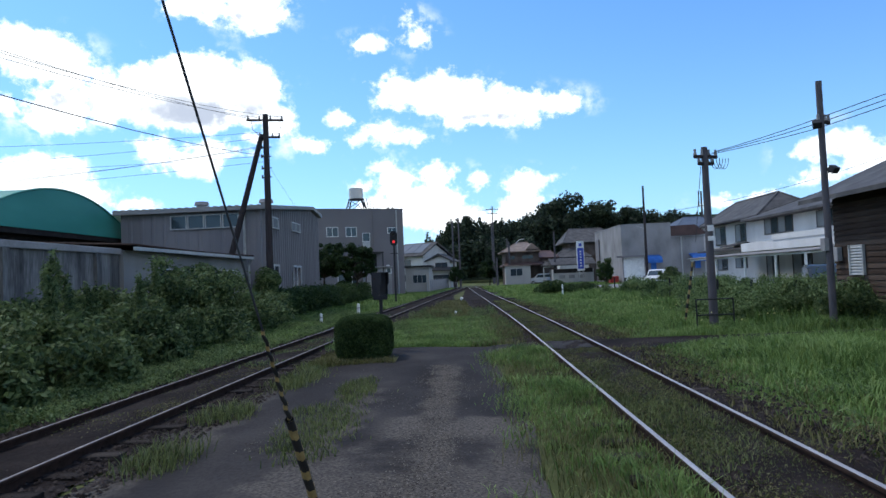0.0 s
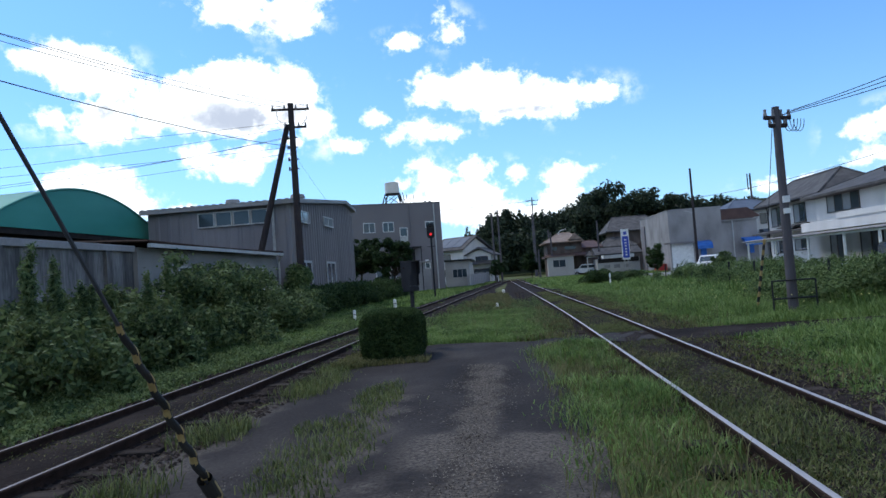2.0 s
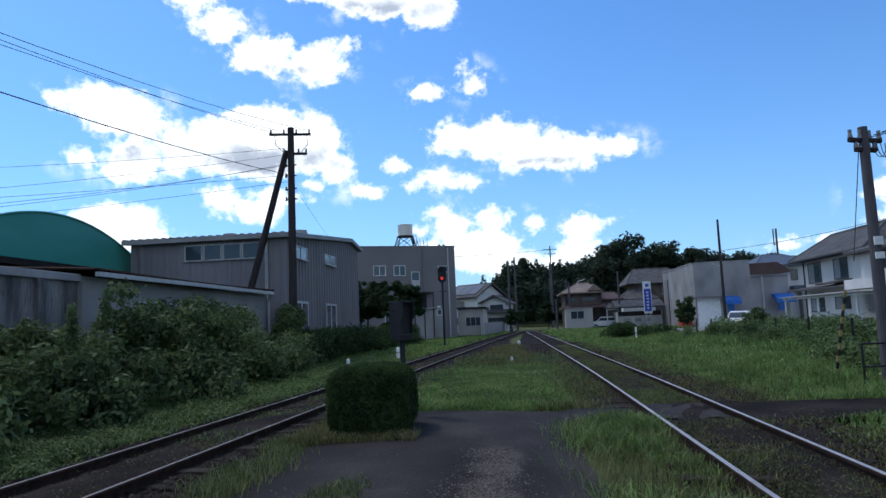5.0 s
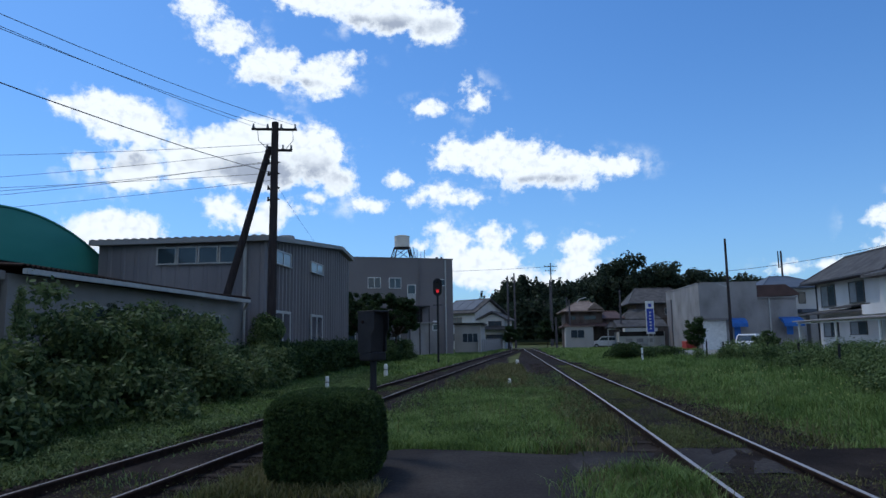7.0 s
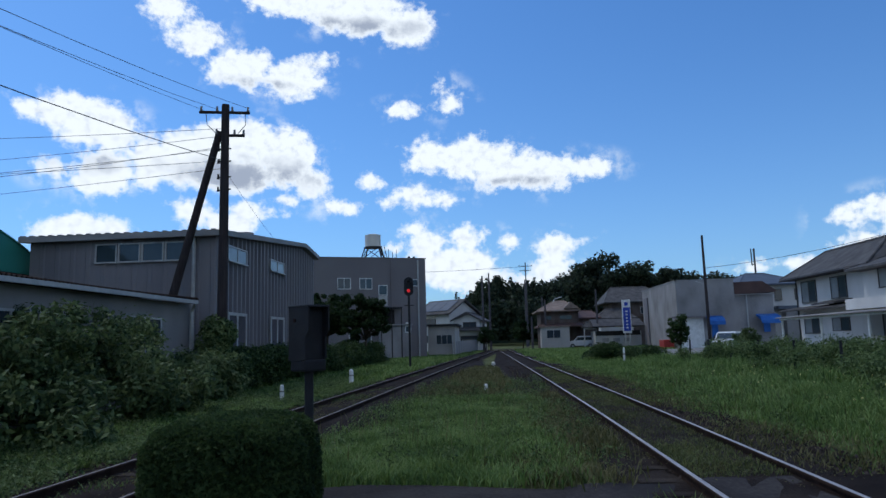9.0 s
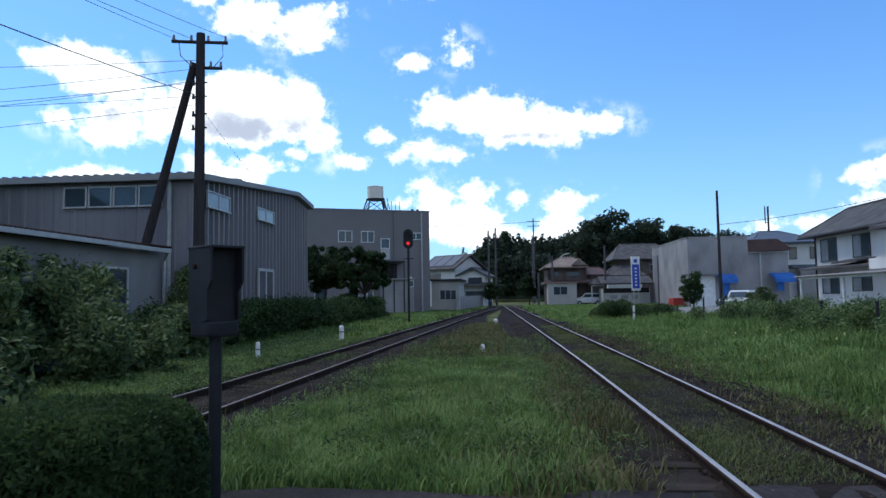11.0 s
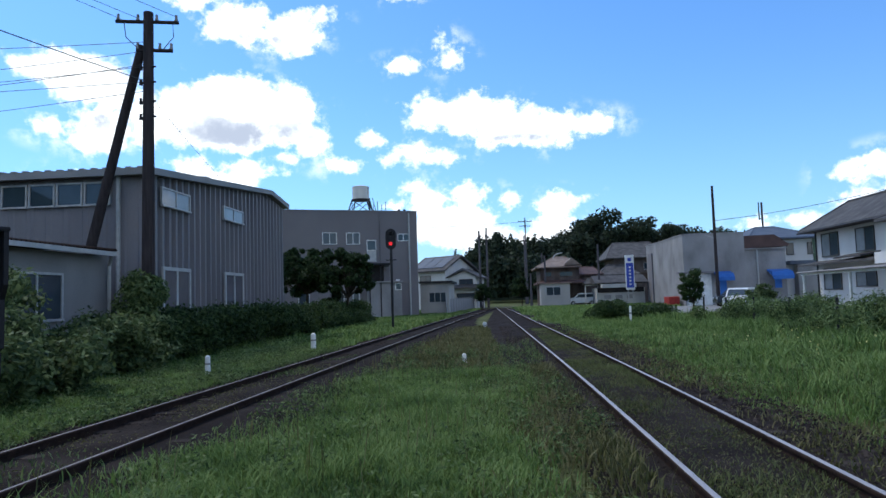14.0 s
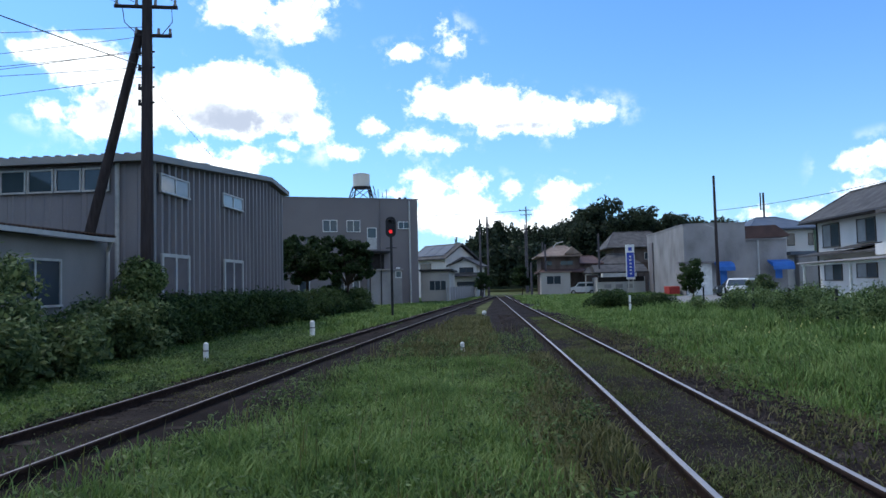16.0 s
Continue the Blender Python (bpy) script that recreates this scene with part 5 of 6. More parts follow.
part("roof", prism([(-2.2, 3.5), (-2.2, 3.64), (0, 4.75), (2.0, 3.64), (2.0, 3.5), (0, 4.5)], "y", -0.5, 4.4), M_TILE, wing)
part("lean_roof", prism([(-1.1, 2.35), (-1.1, 2.47), (0, 2.85), (0, 2.7)], "x", -2.3, 2.2), M_TILE, wing)
window(wing, 0.3, 3.15, 1.7, 0.62, "s", 2, wall=0.0, frame_mat=M_DARKFRAME)
window(wing, 0.2, 1.3, 2.2, 1.0, "s", 2, wall=0.0, frame_mat=M_DARKFRAME)
fence = thing("panel_fence", "weathered grey panel fence beside the line", "fence")
for i in range(12):
    y = 71.5 + 1.7 * i
    x = -3.6 + 0.15 * i
    b = part("panel", boxes((-0.02, 0.02, 0, 1.62, 0.05, 1.35)), M_CONC, fence)
    b.matrix_basis = pose(x, y, Z, 0, 0, -5)
    part("post", tubes(((x, y, Z), (x, y, 1.35), 0.04), n=6), M_FRAME, fence)
strip_mesh("road", [(y, -60, 60) for y in (94.5, 95.5, 97, 98.4)], Z + 0.05, M_ASPHALT, "grey road over the level crossing", "road", 0.04)
strip_mesh("parking_lot", [(y, 10.5 + 0.4 * math.sin(y), 40) for y in (50, 55, 60, 65, 70, 74, 77.7)], Z + 0.01, material("pale_asphalt", [(0.16, 0.16, 0.16), (0.26, 0.26, 0.255)], scale=0.4, rough=0.9, bump=0.2, fine=20), "pale asphalt yard before the hall", "pavement", 0.02)


def car(x, y, turn, paint, label, tall=1.5):
    c = thing("car", label, "car", (x, y, Z + 0.02), turn, group="parked cars")
    ol = [(-1.7, 0.3), (1.7, 0.3), (1.72, 0.72), (1.55, 0.86), (0.95, 0.95), (0.45, tall - 0.08), (0.2, tall), (-1.2, tall), (-1.6, tall - 0.12), (-1.72, 0.9)]
    bm = prism(ol, "y", -0.72, 0.72)
    bmesh.ops.bevel(bm, geom=list(bm.edges), offset=0.05, segments=2, affect="EDGES")
    body = part("body", bm, paint, c)
    part("windscreen", prism([(0.99, 0.97), (0.52, tall - 0.1), (0.5, tall - 0.12), (0.95, 0.96)], "y", -0.6, 0.6), M_GLASS, c)
    for s in (-0.735, 0.725):
        part("side_window", prism([(0.75, 0.97), (0.42, tall - 0.14), (-1.4, tall - 0.14), (-1.55, 0.97)], "y", s, s + 0.012), M_GLASS, c)
    part("rear_window", prism([(-1.735, 0.97), (-1.66, tall - 0.2), (-1.64, tall - 0.2), (-1.70, 0.97)], "y", -0.58, 0.58), M_GLASS, c)
    for s in (-0.5, 0.5):
        part("headlight", boxes((1.66, 1.735, s - 0.14, s + 0.14, 0.62, 0.76), bevel=0.02), M_FRAME, c)
    for wx in (-1.1, 1.1):
        for s in (-0.68, 0.68):
            w = part("tyre", tubes(((wx, s - 0.08, 0.28), (wx, s + 0.08, 0.28), 0.28), n=18), M_BLACK, c)
            part("rim", tubes(((wx, s - 0.09, 0.28), (wx, s + 0.09, 0.28), 0.16), n=12), M_FRAME, w)
    return c


M_CARWHITE = material("white_car_paint", [(0.6, 0.6, 0.6), (0.75, 0.75, 0.75)], rough=0.25, bump=0.0)
M_CARDARK = material("dark_car_paint", [(0.03, 0.04, 0.05), (0.05, 0.06, 0.07)], rough=0.25, bump=0.0)
car(18.0, 62.5, 235, M_CARWHITE, "small white car parked behind the weeds")
car(20.8, 71.5, 180, M_CARDARK, "dark car parked before the concrete hall")
car(15.7, 29.5, 250, M_CARDARK, "dark car parked beside the boarded building")
car(11.2, 97.0, 180, M_CARWHITE, "white car standing before the brown house")

# ---- plants ----


def shrub(name, lumps, count, size, mat, label, category, stems=(), kind="", flat=0.75, loose=0.0):
    """A bush or crown: leaves over lumps, and stems under them."""
    v, f = leaf_cloud([l[:3] for l in lumps], [l[3:] for l in lumps], count, size, flat, loose)
    if kind == "stuff":
        return raw_mesh(name, v, f, mat, kind, label, category)
    t = thing(name, label, category)
    raw_mesh("crown", v, f, mat, parent=t)
    if stems:
        part("trunk", tubes(*stems, n=8), M_BARK, t)
    return t


# the clipped hedge: a dense rounded block of small leaves
n = 52000
u = rng.random((n, 3)) * 2 - 1
ax = rng.integers(0, 3, n)
u[np.arange(n), ax] = np.where(rng.random(n) < 0.5, -1, 1)
down = (ax == 2) & (u[:, 2] < 0)
u[down, 2] = 1
q = np.sign(u) * np.abs(u)
q = q / (np.abs(q) ** 4).sum(1)[:, None] ** (1 / 4)
p = q * (0.56, 0.64, 0.47) * (1 - 0.06 * rng.random(n) ** 2)[:, None]
p += 0.016 * np.stack([patchy(p[:, 1], p[:, 2], 6, 1), patchy(p[:, 0], p[:, 2], 6, 2), patchy(p[:, 0], p[:, 1], 6, 3)], 1)
p += (-1.82, 14.17, 0.33)
v, f = leaf_cloud(p[:1], np.ones((1, 3)), n, 0.026, 0.8)
v = v.reshape(n, 4, 3)
v = (v - v.mean(1, keepdims=True) + p[:, None]).reshape(-1, 3)
hedge = thing("clipped_hedge", "neatly clipped dark green box hedge on the drive", "hedge")
raw_mesh("foliage", v, f, M_HEDGE, parent=hedge)
# solid filler behind the leaves; its near-black green paints the hedge's inner shade
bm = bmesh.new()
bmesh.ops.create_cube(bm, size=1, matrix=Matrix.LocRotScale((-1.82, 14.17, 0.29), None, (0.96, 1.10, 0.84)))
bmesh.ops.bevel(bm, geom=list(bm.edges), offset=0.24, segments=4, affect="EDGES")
part("inner_shade_block", bm, material("hedge_inside_shade", [(0.008, 0.018, 0.006), (0.02, 0.04, 0.012)], scale=20, rough=0.95, bump=0.5), hedge)

# the thicket along the stained wall
M_THICKET = leafy("thicket_leaves", [(0.040, 0.066, 0.028), (0.078, 0.117, 0.043), (0.145, 0.192, 0.08)], island=0.75)
lumps = []
r = random.Random(4)
for i in range(150):
    y = 4.5 + 25.5 * r.random()
    x = -8.6 + 2.6 * r.random()
    front = -6.15 + 0.35 * math.sin(1.1 * y) if y < 20 else -6.3 - (y - 20) * 0.1
    if x > front:
        continue
    back = min(1.0, (front - x) / 1.6)
    top_z = (0.75 + 0.75 * back) * (1.3 if 17 < y < 25 else 1.0) * (0.7 + 0.55 * r.random())
    w = 0.42 + 0.3 * r.random()
    for k in range(7):
        s = w * (0.35 + 0.3 * r.random())
        lumps.append((x + w * r.gauss(0, 0.45), y + w * r.gauss(0, 0.5), Z + top_z * (0.25 + 0.75 * r.random()), s, s, s * 0.8))
shrub("thicket", lumps, 150000, 0.06, M_THICKET, "dense green thicket of weeds and creepers", "bushes", kind="stuff", loose=1.0)
spikes = []
for i in range(14):
    y = 6 + 14 * r.random()
    x = -8.2 + 2.0 * r.random()
    h = 1.2 + 0.75 * r.random()
    for k in range(4):
        spikes.append((x + 0.05 * k * (r.random() - 0.5), y, Z + h + 0.16 * k - 0.2, 0.13 - 0.02 * k, 0.13 - 0.02 * k, 0.14))
shrub("tall_weeds", spikes, 9000, 0.05, M_THICKET, "taller pale green weeds over the thicket", "weeds", kind="stuff", flat=0.4, loose=1.0)
lumps = [(-8.3 + 0.9 * r.random(), 28.5 + 28 * r.random(), 0.0, 0.25 + 0.35 * r.random(), 0.6, 0.0) for _ in range(150)]
lumps = [(x, y, Z + 1.32 * (0.2 + 0.75 * r.random()), a, b, 0.28) for x, y, _, a, b, _ in lumps]
shrub("hedgerow", lumps, 80000, 0.055, M_HEDGE, "rough dark hedgerow before the factory", "hedge", kind="stuff", loose=1.0)
lumps = [(-8.0 + 0.5 * r.random() - 0.4, 28.7 + 0.7 * r.random(), 0.4 + 1.5 * r.random(), 0.42, 0.42, 0.42) for _ in range(14)]
shrub("pole_bush", lumps, 9000, 0.055, M_WEED, "tall leafy bush round the strutted pole", "bush", (((-8.2, 28.9, Z), (-8.2, 28.9, 1.4), 0.05, 0.02),))


def tree(x, y, h, w, crown_from, mat, label, lumps_n, leaves, size, seed, name="tree", small=1.0):
    """A tapered trunk with limbs under a ragged, airy crown."""
    q = random.Random(seed)
    mid, half = (crown_from + h) / 2, (h - crown_from) / 2
    fork = Vector((x + 0.03 * h, y, Z + crown_from + 0.2 * half))
    lumps, stems = [], [((x, y, Z), fork, 0.022 * h, 0.013 * h)]
    for k in range(lumps_n):
        d = Vector((q.gauss(0, 1), q.gauss(0, 1), q.gauss(0, 1))).normalized() * q.random() ** 0.45
        c = Vector((x + d.x * w, y + d.y * w, Z + mid + d.z * half * 0.8))
        s = small * w * (0.12 + 0.26 * q.random() ** 1.5)
        lumps.append((*c, s, s, s * 0.8))
        if k % 3 == 0:
            stems.append((fork, c, 0.008 * h, 0.003 * h))
    return shrub(name, lumps, leaves, size, mat, label, "tree", stems, loose=1.0)


tree(-10.7, 52.5, 5.1, 2.4, 1.6, M_DARKLEAF, "dark spreading tree behind the factory", 120, 26000, 0.10, 11, small=0.42)
tree(-7.9, 51.0, 4.7, 1.8, 1.3, M_DARKLEAF, "ragged dark green tree behind the factory", 120, 24000, 0.09, 12, small=0.45)
tree(-8.6, 50.2, 2.2, 0.7, 0.2, M_DARKLEAF, "low dark bush under the trees", 30, 5000, 0.08, 19, "bush", small=0.7)
tree(9.3, 43.6, 2.6, 0.5, 0.7, M_HEDGE, "small slender tree standing in the meadow", 60, 7500, 0.045, 23, small=1.1)
tree(17.35, 57.0, 2.0, 0.85, 0.1, M_THICKET, "bushy shrub before the parked car", 60, 9000, 0.065, 14, "shrub")
tree(-0.8, 90.0, 3.2, 1.0, 0.6, M_DARKLEAF, "dark conical shrub by the level crossing", 30, 5000, 0.10, 15, "shrub")
tree(4.2, 104.0, 4.0, 1.6, 0.8, M_DARKLEAF, "dark shrub beyond the level crossing", 30, 5000, 0.14, 16, "shrub")
# meadow bushes
lumps = []
for i in range(150):
    x, y = 7.4 + 7.2 * r.random() ** 0.8, 17.5 + 25 * r.random()
    if 6.0 < x < 9.2 and 30.0 < y < 40.3:
        continue
    w = 0.3 + 0.4 * r.random()
    for k in range(4):
        s = w * (0.4 + 0.4 * r.random())
        lumps.append((x + w * r.gauss(0, 0.6), y + w * r.gauss(0, 0.6), Z + 0.1 + (0.45 + 0.4 * min(1, (x - 7) / 3)) * r.random(), s, s, s * 0.8))
shrub("meadow_weeds", lumps, 125000, 0.045, M_WEED, "tangled green weeds along the field fence", "weeds", kind="stuff", loose=1.0)
lumps = [(5.6 + 3.9 * r.random(), 46.2 + 3.5 * r.random(), Z + 0.25 + 0.5 * r.random(), 0.5, 0.5, 0.4) for _ in range(30)]
shrub("low_bushes", lumps, 16000, 0.06, M_HEDGE, "low rounded bushes at the meadow's end", "bushes", kind="stuff")
lumps = [(9.2 + 2.2 * r.random(), 16.6 + 4.0 * r.random(), Z + 0.15 + 0.75 * r.random(), 0.2 + 0.2 * r.random(), 0.38, 0.34) for _ in range(48)]
shrub("path_bushes", lumps, 26000, 0.045, M_THICKET, "dark bushes behind the grey poles", "bushes", kind="stuff")

# ---- grass ----


def soft(x, y, s, seed, level, blur=0.3):
    """Patches with ragged edges."""
    return patchy(x, y, s, seed) + blur * rng.normal(size=len(x)) > level


LL = left_line
RL = lambda y: 2.52 - 0.009 * (np.hypot(y - 22, 5) + y - 22)
path_zone = lambda x, y: (y > 14.45) & (y < 16.1)
grass("verge_grass", scatter(34000, 0.35, 1.92, 0.5, 14.8, lambda x, y: (x + 0.26 * rng.normal(size=len(x)) > 0.98 + 0.3 * patchy(x, y, 0.9, 5)) & soft(x, y, 1.2, 3, -0.2)), 0.17, 0.005, M_GRASS, "long green grass between drive and rail", lean=1.1, grown=lambda x, y: np.clip(0.75 + 0.9 * patchy(x, y, 1.6, 71), 0.3, 1.5))
mid = lambda x, y: (x + 0.32 * rng.normal(size=len(x)) > LL(y) + 1.95 - 0.85 * np.clip((20.5 - y) / 3, 0, 1) + 0.45 * patchy(y, x, 1.1, 2)) & (x < np.where(y < 27, RL(y) - 0.75, RL(y) - 1.6 - (y - 27) * 0.02)) & (y + 0.12 * rng.normal(size=len(x)) > 15.95)
grass("dry_grass", scatter(9000, 0.4, 1.95, 0.5, 14.8, lambda x, y: (x + 0.2 * rng.normal(size=len(x)) > 0.9)), 0.17, 0.004, M_DRYGRASS, "pale seeding grass beside the drive")
grass("track_grass", scatter(125000, -3.2, 1.9, 15.8, 26, lambda x, y: mid(x, y) & (x + 0.15 * rng.normal(size=len(x)) < 0.85 + 0.35 * patchy(x, y, 0.8, 4)) & soft(x, y, 1.0, 61, -0.55)), 0.17, 0.0065, M_GRASS, "bright green grass between the two tracks")
grass("track_grass", scatter(34000, -2.6, 1.9, 26, 44, lambda x, y: mid(x, y) & (x + 0.2 * rng.normal(size=len(x)) < 0.35)), 0.22, 0.012, M_DRYGRASS, "dull seeding grass where the tracks draw together")
grass("dry_grass", scatter(15000, 0.3, 1.9, 15.4, 27, lambda x, y: mid(x, y) & soft(x, y, 1.1, 8, 0.1)), 0.16, 0.008, M_DRYGRASS, "brownish sparse grass beside the rail")
grass("track_grass", scatter(80000, 2.02, 3.0, 0.5, 42, lambda x, y: soft(x, y, 0.8, 6, -0.15) & ~path_zone(x, y)), 0.09, 0.005, M_TUFT, "short dry grass between the polished rails")
edge_r = lambda x, y: x + 0.4 * rng.normal(size=len(x)) > RL(y) + 1.6 + 0.45 * np.sin(0.45 * y) + 0.4 * patchy(x, y, 1.2, 7)
rising = lambda x, y: np.clip((x - RL(y) - 0.9) / 2.6, 0.25, 1.0) * (1 + 0.35 * patchy(x, y, 0.5, 51))
grass("meadow_grass", scatter(90000, 3.6, 10.5, 2.5, 24, lambda x, y: edge_r(x, y) & ~path_zone(x, y)), 0.32, 0.008, M_GRASS, "tall green meadow grass beside the track", grown=rising)
grass("meadow_grass", scatter(70000, 3.0, 14, 24, 50, edge_r), 0.32, 0.016, M_GRASS, "tall meadow grass further along", grown=rising)
grass("meadow_grass", scatter(40000, 2.6, 24, 50, 94, lambda x, y: edge_r(x, y) & (x < np.where(y < 77, 10.8, 18))), 0.25, 0.035, M_GRASS, "far meadow grass towards the crossing")
grass("dry_grass", scatter(17000, 3.2, 5.0, 2.5, 40, lambda x, y: ~path_zone(x, y) & soft(x, y, 1.1, 9, 0.05)), 0.12, 0.008, M_DRYGRASS, "thin dry grass on dark track bed")
side_l = lambda x, y: (x < LL(y) - 1.15 + 0.25 * patchy(x, y, 1.3, 1))
grass("bank_grass", scatter(60000, -8.8, -3.5, 17, 34, side_l), 0.13, 0.009, M_GRASS, "green grass bank beside the joining track")
grass("bank_grass", scatter(50000, -9, 0, 34, 92, side_l), 0.22, 0.028, M_GRASS, "far green bank beside the track")
grass("creeping_weeds", scatter(60000, -7.4, -4.9, 4, 20, lambda x, y: side_l(x, y) & soft(x, y, 1.0, 2, -0.4)), 0.09, 0.012, M_WEED, "creeping weeds before the thicket", lean=1.2)
tuft = lambda x, y: (((x + 1.33) / 0.26) ** 2 + ((y - 10.1) / 0.95) ** 2 + 0.5 * patchy(x, y, 3, 11) + 0.3 * rng.normal(size=len(x)) < 1) | (((x + 1.35) / 0.4) ** 2 + ((y - 7.6) / 1.3) ** 2 + 0.7 * patchy(x, y, 2.5, 12) + 0.5 * rng.normal(size=len(x)) < 0.75) | (soft(x, y, 1.3, 11, 0.75, 0.15) & (x < -0.6))
grass("drive_tufts", scatter(26000, -1.9, 0.2, 2.5, 11.3, tuft), 0.08, 0.005, M_TUFT, "thin dry tufts growing through the drive", z=Z + 0.06)
clump = lambda x, y, cx, cy, rx, ry: ((x - cx) / rx) ** 2 + ((y - cy) / ry) ** 2 + 0.8 * patchy(x, y, 3, 15) + 0.7 * rng.normal(size=len(x)) < 0.8
grass("rail_tufts", scatter(24000, -3.3, -1.9, 2, 14.5, lambda x, y: clump(x, y, -2.65, 6.6, 0.3, 0.5) | clump(x, y, -2.75, 8.6, 0.3, 0.45) | clump(x, y, -2.55, 11.6, 0.32, 1.0) | clump(x, y, -2.6, 13.2, 0.3, 0.8)), 0.17, 0.005, M_TUFT, "tufts of grass along the drive's edge")
grass("hedge_foot_grass", scatter(6000, -2.75, -1.1, 13.1, 15.0, lambda x, y: (x < -2.25) | (y < 13.7)), 0.12, 0.006, M_DRYGRASS, "pale grass at the hedge's foot", z=Z + 0.05)
grass("track_grass", scatter(9000, -4.2, -3.0, 10, 40, lambda x, y: (abs(x - LL(y)) < 0.5) & (patchy(x, y, 0.6, 17) > 0.35)), 0.1, 0.008, M_WEED, "weeds between the rusty rails")
fl = scatter(150, 5.5, 10, 16, 30)
fv, ff = leaf_cloud(np.c_[fl, Z + 0.34 + 0.2 * rng.random(len(fl))], np.full((len(fl), 3), 0.02), 420, 0.016)
raw_mesh("wild_flowers", fv, ff, material("yellow_petals", [(0.5, 0.45, 0.12), (0.7, 0.66, 0.3)], bump=0), "stuff", "scattered small yellow meadow flowers", "flowers")

# broad-leaved weeds and dry stalks that break up the grass
clumps = []
for i in range(900):
    zone = r.random()
    if zone < 0.45:
        x, y = -2.6 + 4.2 * r.random(), 16.7 + 15 * r.random()
        if not (left_line(y) + 1.2 < x < right_line(y) - 0.8):
            continue
    elif zone < 0.8:
        x, y = 3.9 + 5 * r.random(), 3 + 32 * r.random()
        if 14.2 < y < 16.3:
            continue
    else:
        x, y = -7.6 + 2.6 * r.random(), 12 + 26 * r.random()
        if x > left_line(y) - 1.2:
            continue
    s = 0.07 + 0.12 * r.random()
    clumps.append((x, y, Z + s * 0.8, s, s, s * 0.9))
shrub("broad_weeds", clumps, 40000, 0.026, M_WEED, "clumps of broad-leaved weeds in the grass", "weeds", kind="stuff", flat=0.6)
grass("dry_stalks", scatter(5200, -2.6, 9, 16.8, 34, lambda x, y: ((x < RL(y) - 0.75) | edge_r(x, y)) & (x > LL(y) + 1.1) & soft(x, y, 1.2, 31, 0.0)), 0.42, 0.004, M_DRYGRASS, "thin dry seed stalks above the grass", lean=0.3)

# low mats of moss and creeping plants over the neglected track
mats = []
for i in range(1000):
    zone = r.random()
    if zone < 0.5:
        x, y = 2.1 + 0.85 * r.random(), 2 + 40 * r.random() ** 1.3
    elif zone < 0.75:
        x, y = 3.2 + 1.1 * r.random(), 2.5 + 34 * r.random()
    elif zone < 0.87:
        x, y = 0.9 + 0.95 * r.random(), 17.0 + 10 * r.random()
    else:
        y = 8 + 20 * r.random()
        x = left_line(y) + 0.9 * (r.random() - 0.5)
    if 14.4 < y < 16.1 and r.random() < 0.8:
        continue
    s = 0.14 + 0.22 * r.random()
    mats.append((x, y, Z + 0.045, min(s, 0.3), s * 1.3, 0.03 + 0.03 * r.random()))
shrub("creeping_mats", mats, 80000, 0.013, M_DRYGRASS, "olive mats of moss and creeping weeds on the track", "moss", kind="stuff", loose=1.0)
grass("tall_field_grass", scatter(26000, 7.6, 14, 17, 46, lambda x, y: soft(x, y, 0.7, 41, -0.2)), 0.55, 0.014, M_GRASS, "tall rank grass among the weeds", lean=0.5)

creep = []
for i in range(520):
    y = 3.5 + 30 * r.random()
    x = left_line(y) - 1.0 - 2.6 * r.random() ** 1.5
    s = 0.12 + 0.2 * r.random()
    creep.append((x, y, Z + 0.05 + 0.05 * r.random(), s, s * 1.2, 0.05 + 0.07 * r.random()))
shrub("creeping_bank_weeds", creep, 60000, 0.026, M_WEED, "low creeping leafy weeds on the bank", "weeds", kind="stuff", flat=0.7, loose=1.0)

# loose stones on beds and drive


def stones(name, pts, size, mat, label, z):
    n = len(pts)
    s = size * (0.5 + rng.random(n))
    o = np.array([(1, 0, 0), (0, 1, 0), (-1, 0, 0), (0, -1, 0), (0, 0, 0.8)])
    a = rng.random(n) * 6.283
    ca, sa = np.cos(a), np.sin(a)
    jit = 0.7 + 0.6 * rng.random((n, 5, 1))
    v = o[None] * jit
    v = np.stack([v[..., 0] * ca[:, None] - v[..., 1] * sa[:, None], v[..., 0] * sa[:, None] + v[..., 1] * ca[:, None], v[..., 2]], -1) * s[:, None, None]
    v += np.c_[pts, np.full(n, z)][:, None]
    f = np.arange(n)[:, None, None] * 5 + np.array([(0, 1, 4), (1, 2, 4), (2, 3, 4), (3, 0, 4)])
    return raw_mesh(name, v.reshape(-1, 3), f.reshape(-1, 3), mat, "stuff", label, "gravel")


stones("ballast_stones", scatter(42000, -5.8, -1.5, 3, 40, lambda x, y: (abs(x - LL(y) - 0.1) < 1.3)), 0.024, M_STONE, "loose dark ballast stones on the joining track", Z + 0.02)
stones("ballast_stones", scatter(30000, 0.6, 4.2, 3, 45, lambda x, y: (np.where(y < 26, x > RL(y) - 0.6, x > RL(y) - 1.4)) & ~path_zone(x, y)), 0.026, M_STONE, "loose dark stones on the polished track", Z + 0.025)
stones("drive_gravel", scatter(52000, -2.0, 0.8, 2.5, 12.6, lambda x, y: (abs(x + 0.12 + 0.08 * np.sin(y * 1.7)) + 0.1 * patchy(x, y, 1.6, 22) < 0.2 + 0.13 * rng.normal(size=len(x))) | soft(x, y, 1.1, 21, 0.75, 0.35)), 0.007, M_GRAVEL, "fine pale gravel strewn over the drive", Z + 0.055)

# ---- hills and far woods ----


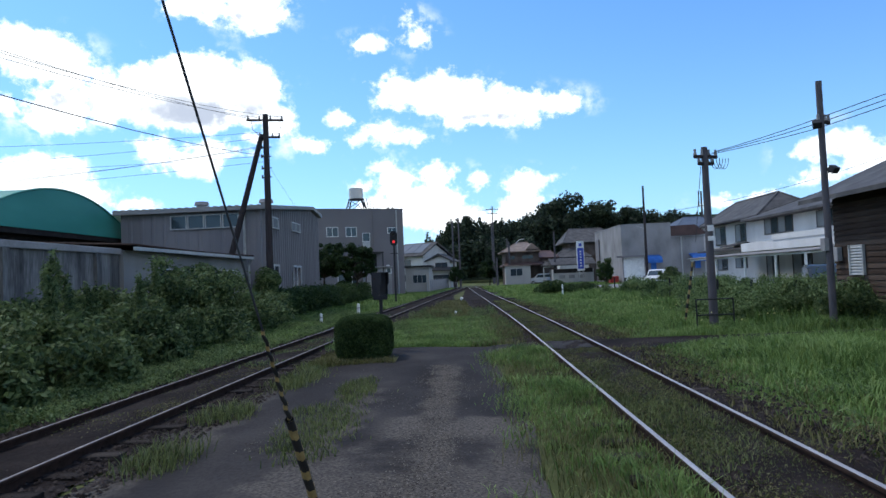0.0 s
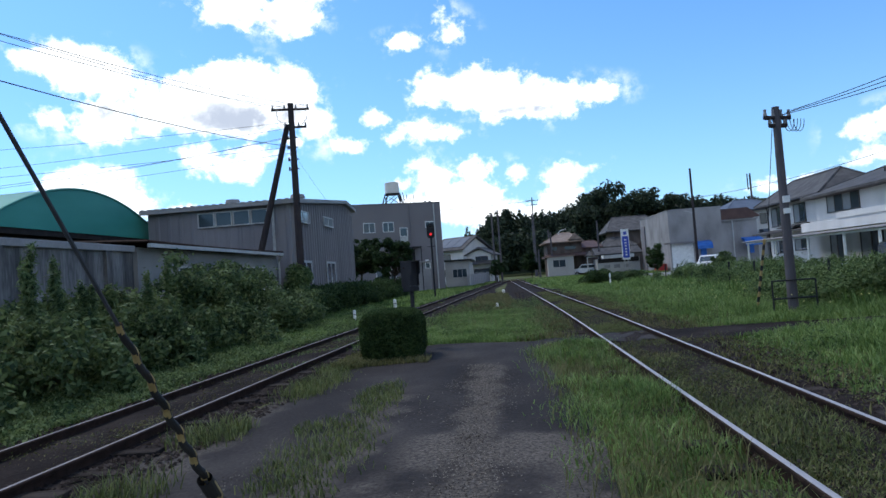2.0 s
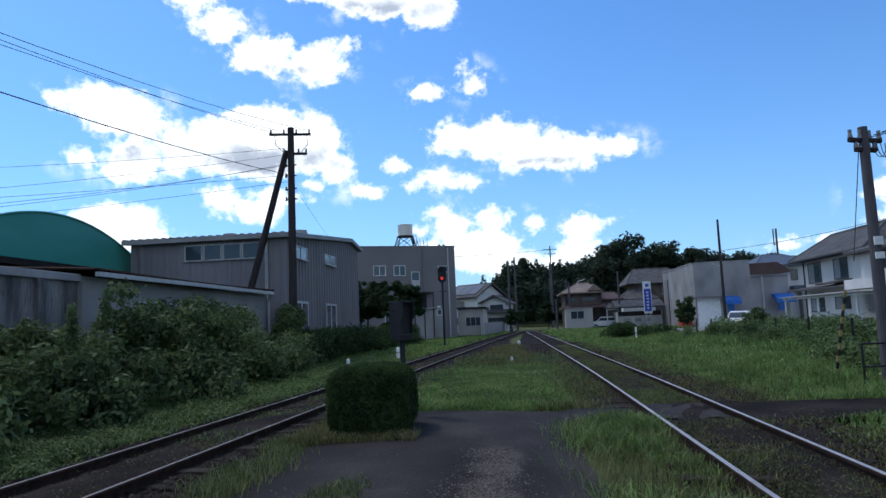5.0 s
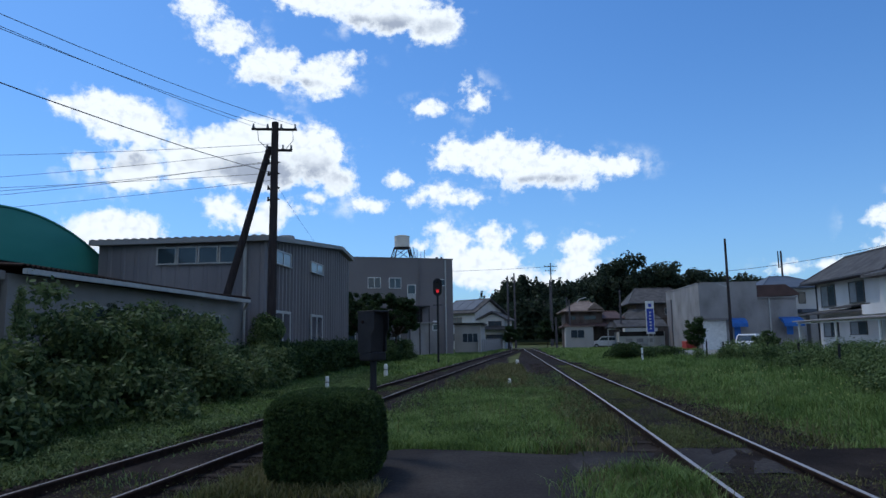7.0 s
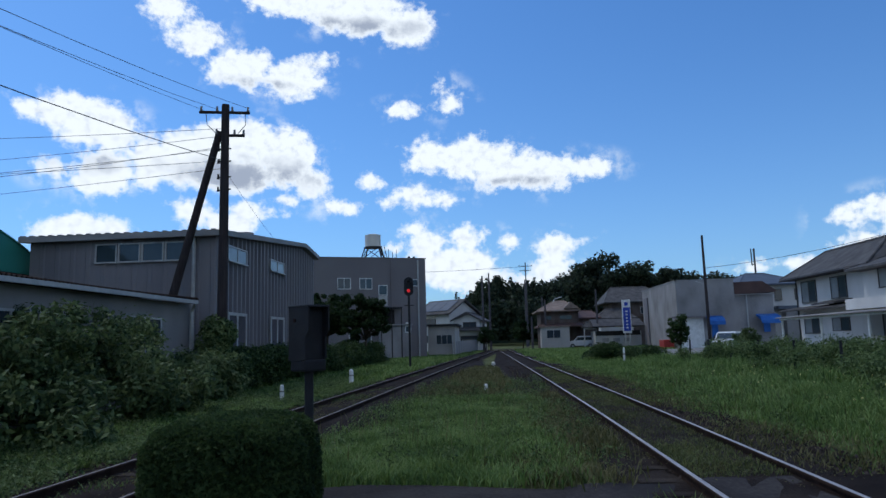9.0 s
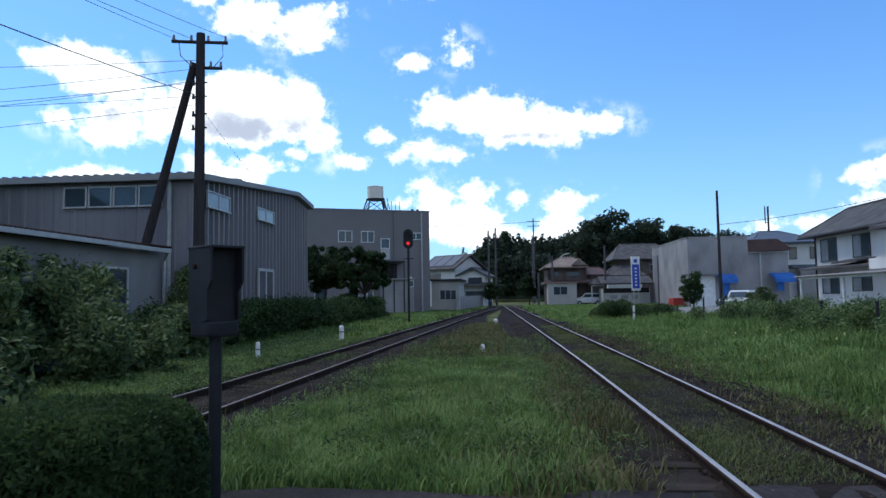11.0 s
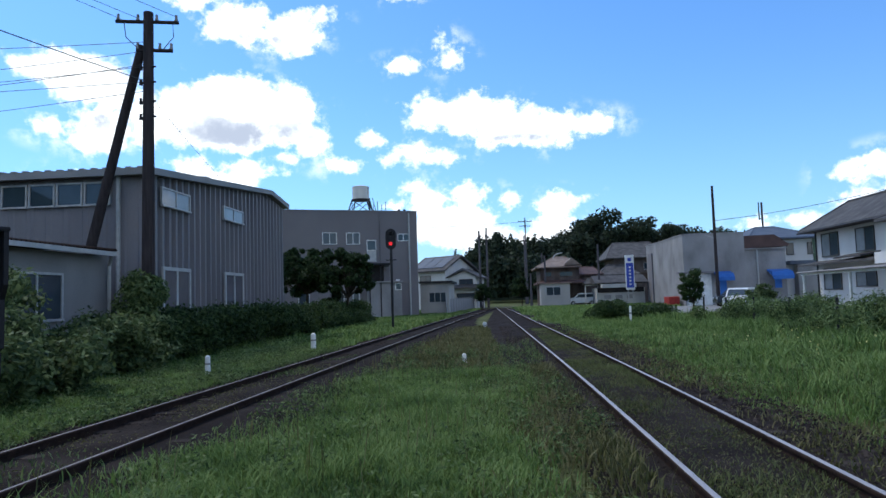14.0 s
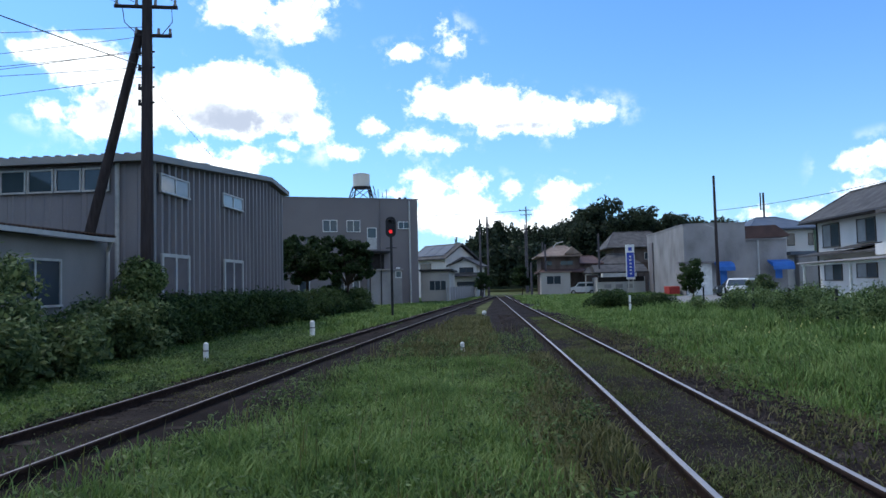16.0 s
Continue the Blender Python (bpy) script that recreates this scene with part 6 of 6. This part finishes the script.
def hill(name, cx, cy, rx, ry, h, mat, label):
    bm = bmesh.new()
    bmesh.ops.create_grid(bm, x_segments=40, y_segments=24, size=1)
    for v in bm.verts:
        x, y = v.co.x, v.co.y
        d = max(0.0, 1 - x * x) * max(0.0, 1 - y * y)
        v.co = Vector((cx + x * rx, cy + y * ry, Z - 0.3 + h * d ** 0.8 * (0.85 + 0.25 * noise.noise(Vector((x * 3, y * 3, cx)))))) 
    return tagged(part(name, bm, mat, smooth=True), label, "hill", kind="structure")


hill("backdrop_hill", 130, 430, 230, 90, 36, M_HILL, "green wooded hill in the distance")
hill("backdrop_hill", -230, 420, 150, 90, 52, M_HILL, "green wooded hill behind the yard")
hill("backdrop_hill", 46, 272, 48, 30, 25, M_FAR, "wooded knoll behind the houses")
hill("backdrop_hill", 0, 262, 34, 30, 19, M_FAR, "wooded rise beyond the crossing")


def woods(name, rows, leaves, size, label):
    lumps = []
    q = random.Random(21)
    for x, y, z, w, h, conifer in rows:
        if conifer:
            for k in range(6):
                s = w * (1 - k / 6.5)
                lumps.append((x, y, z + h * (0.15 + k / 6.8), s, s, h * 0.1))
        else:
            for k in range(7):
                a = q.random() * 6.283
                lumps.append((x + w * 0.5 * math.cos(a), y + w * 0.5 * math.sin(a), z + h * (0.35 + 0.5 * q.random()), w * 0.5, w * 0.5, h * 0.25))
    v, f = leaf_cloud([l[:3] for l in lumps], [l[3:] for l in lumps], leaves, size)
    return raw_mesh(name, v, f, M_FAR, "stuff", label, "woods")


rows = []
for i in range(330):
    x = -26 + 48 * r.random()
    y = 225 + 40 * r.random()
    top = 22.8 - 0.026 * (x - 4) ** 2 * (1.0 if x < 4 else 0.6) + 0.7 * math.sin(x)
    hh = 6 + 4 * r.random()
    rows.append((x, y, max(0, top * (0.4 + 0.6 * r.random() ** 0.7) - hh), 1.7 + 0.9 * r.random(), hh, True))
for i in range(60):
    rows.append((-6 + 22 * r.random(), 150 + 60 * r.random(), 0, 3.5, 7 + 3 * r.random(), False))
woods("conifer_wood", rows, 150000, 0.55, "dark conifer wood on the rise beyond the crossing")
rows = []
for i in range(300):
    x = 18 + 75 * r.random()
    y = 240 + 40 * r.random()
    crest = 24.2 + 7.6 * math.exp(-((x - 38) / 6.5) ** 2) + 3.2 * math.exp(-((x - 52) / 8) ** 2) - (0.35 * (26 - x) if x < 26 else 0) - (0.15 * (x - 62) if x > 62 else 0)
    hh = 8 + 3 * r.random()
    rows.append((x, y, max(0, crest * (0.3 + 0.7 * r.random()) - hh), 4.0 + 1.5 * r.random(), hh, False))
woods("broadleaf_wood", rows, 140000, 0.7, "dark rounded broadleaf wood on the knoll")
rows = [(-70 + 150 * r.random(), 300 + 20 * r.random(), 0, 5, 9, False) for _ in range(60)]
woods("far_trees", rows, 20000, 0.9, "far belt of trees along the valley")
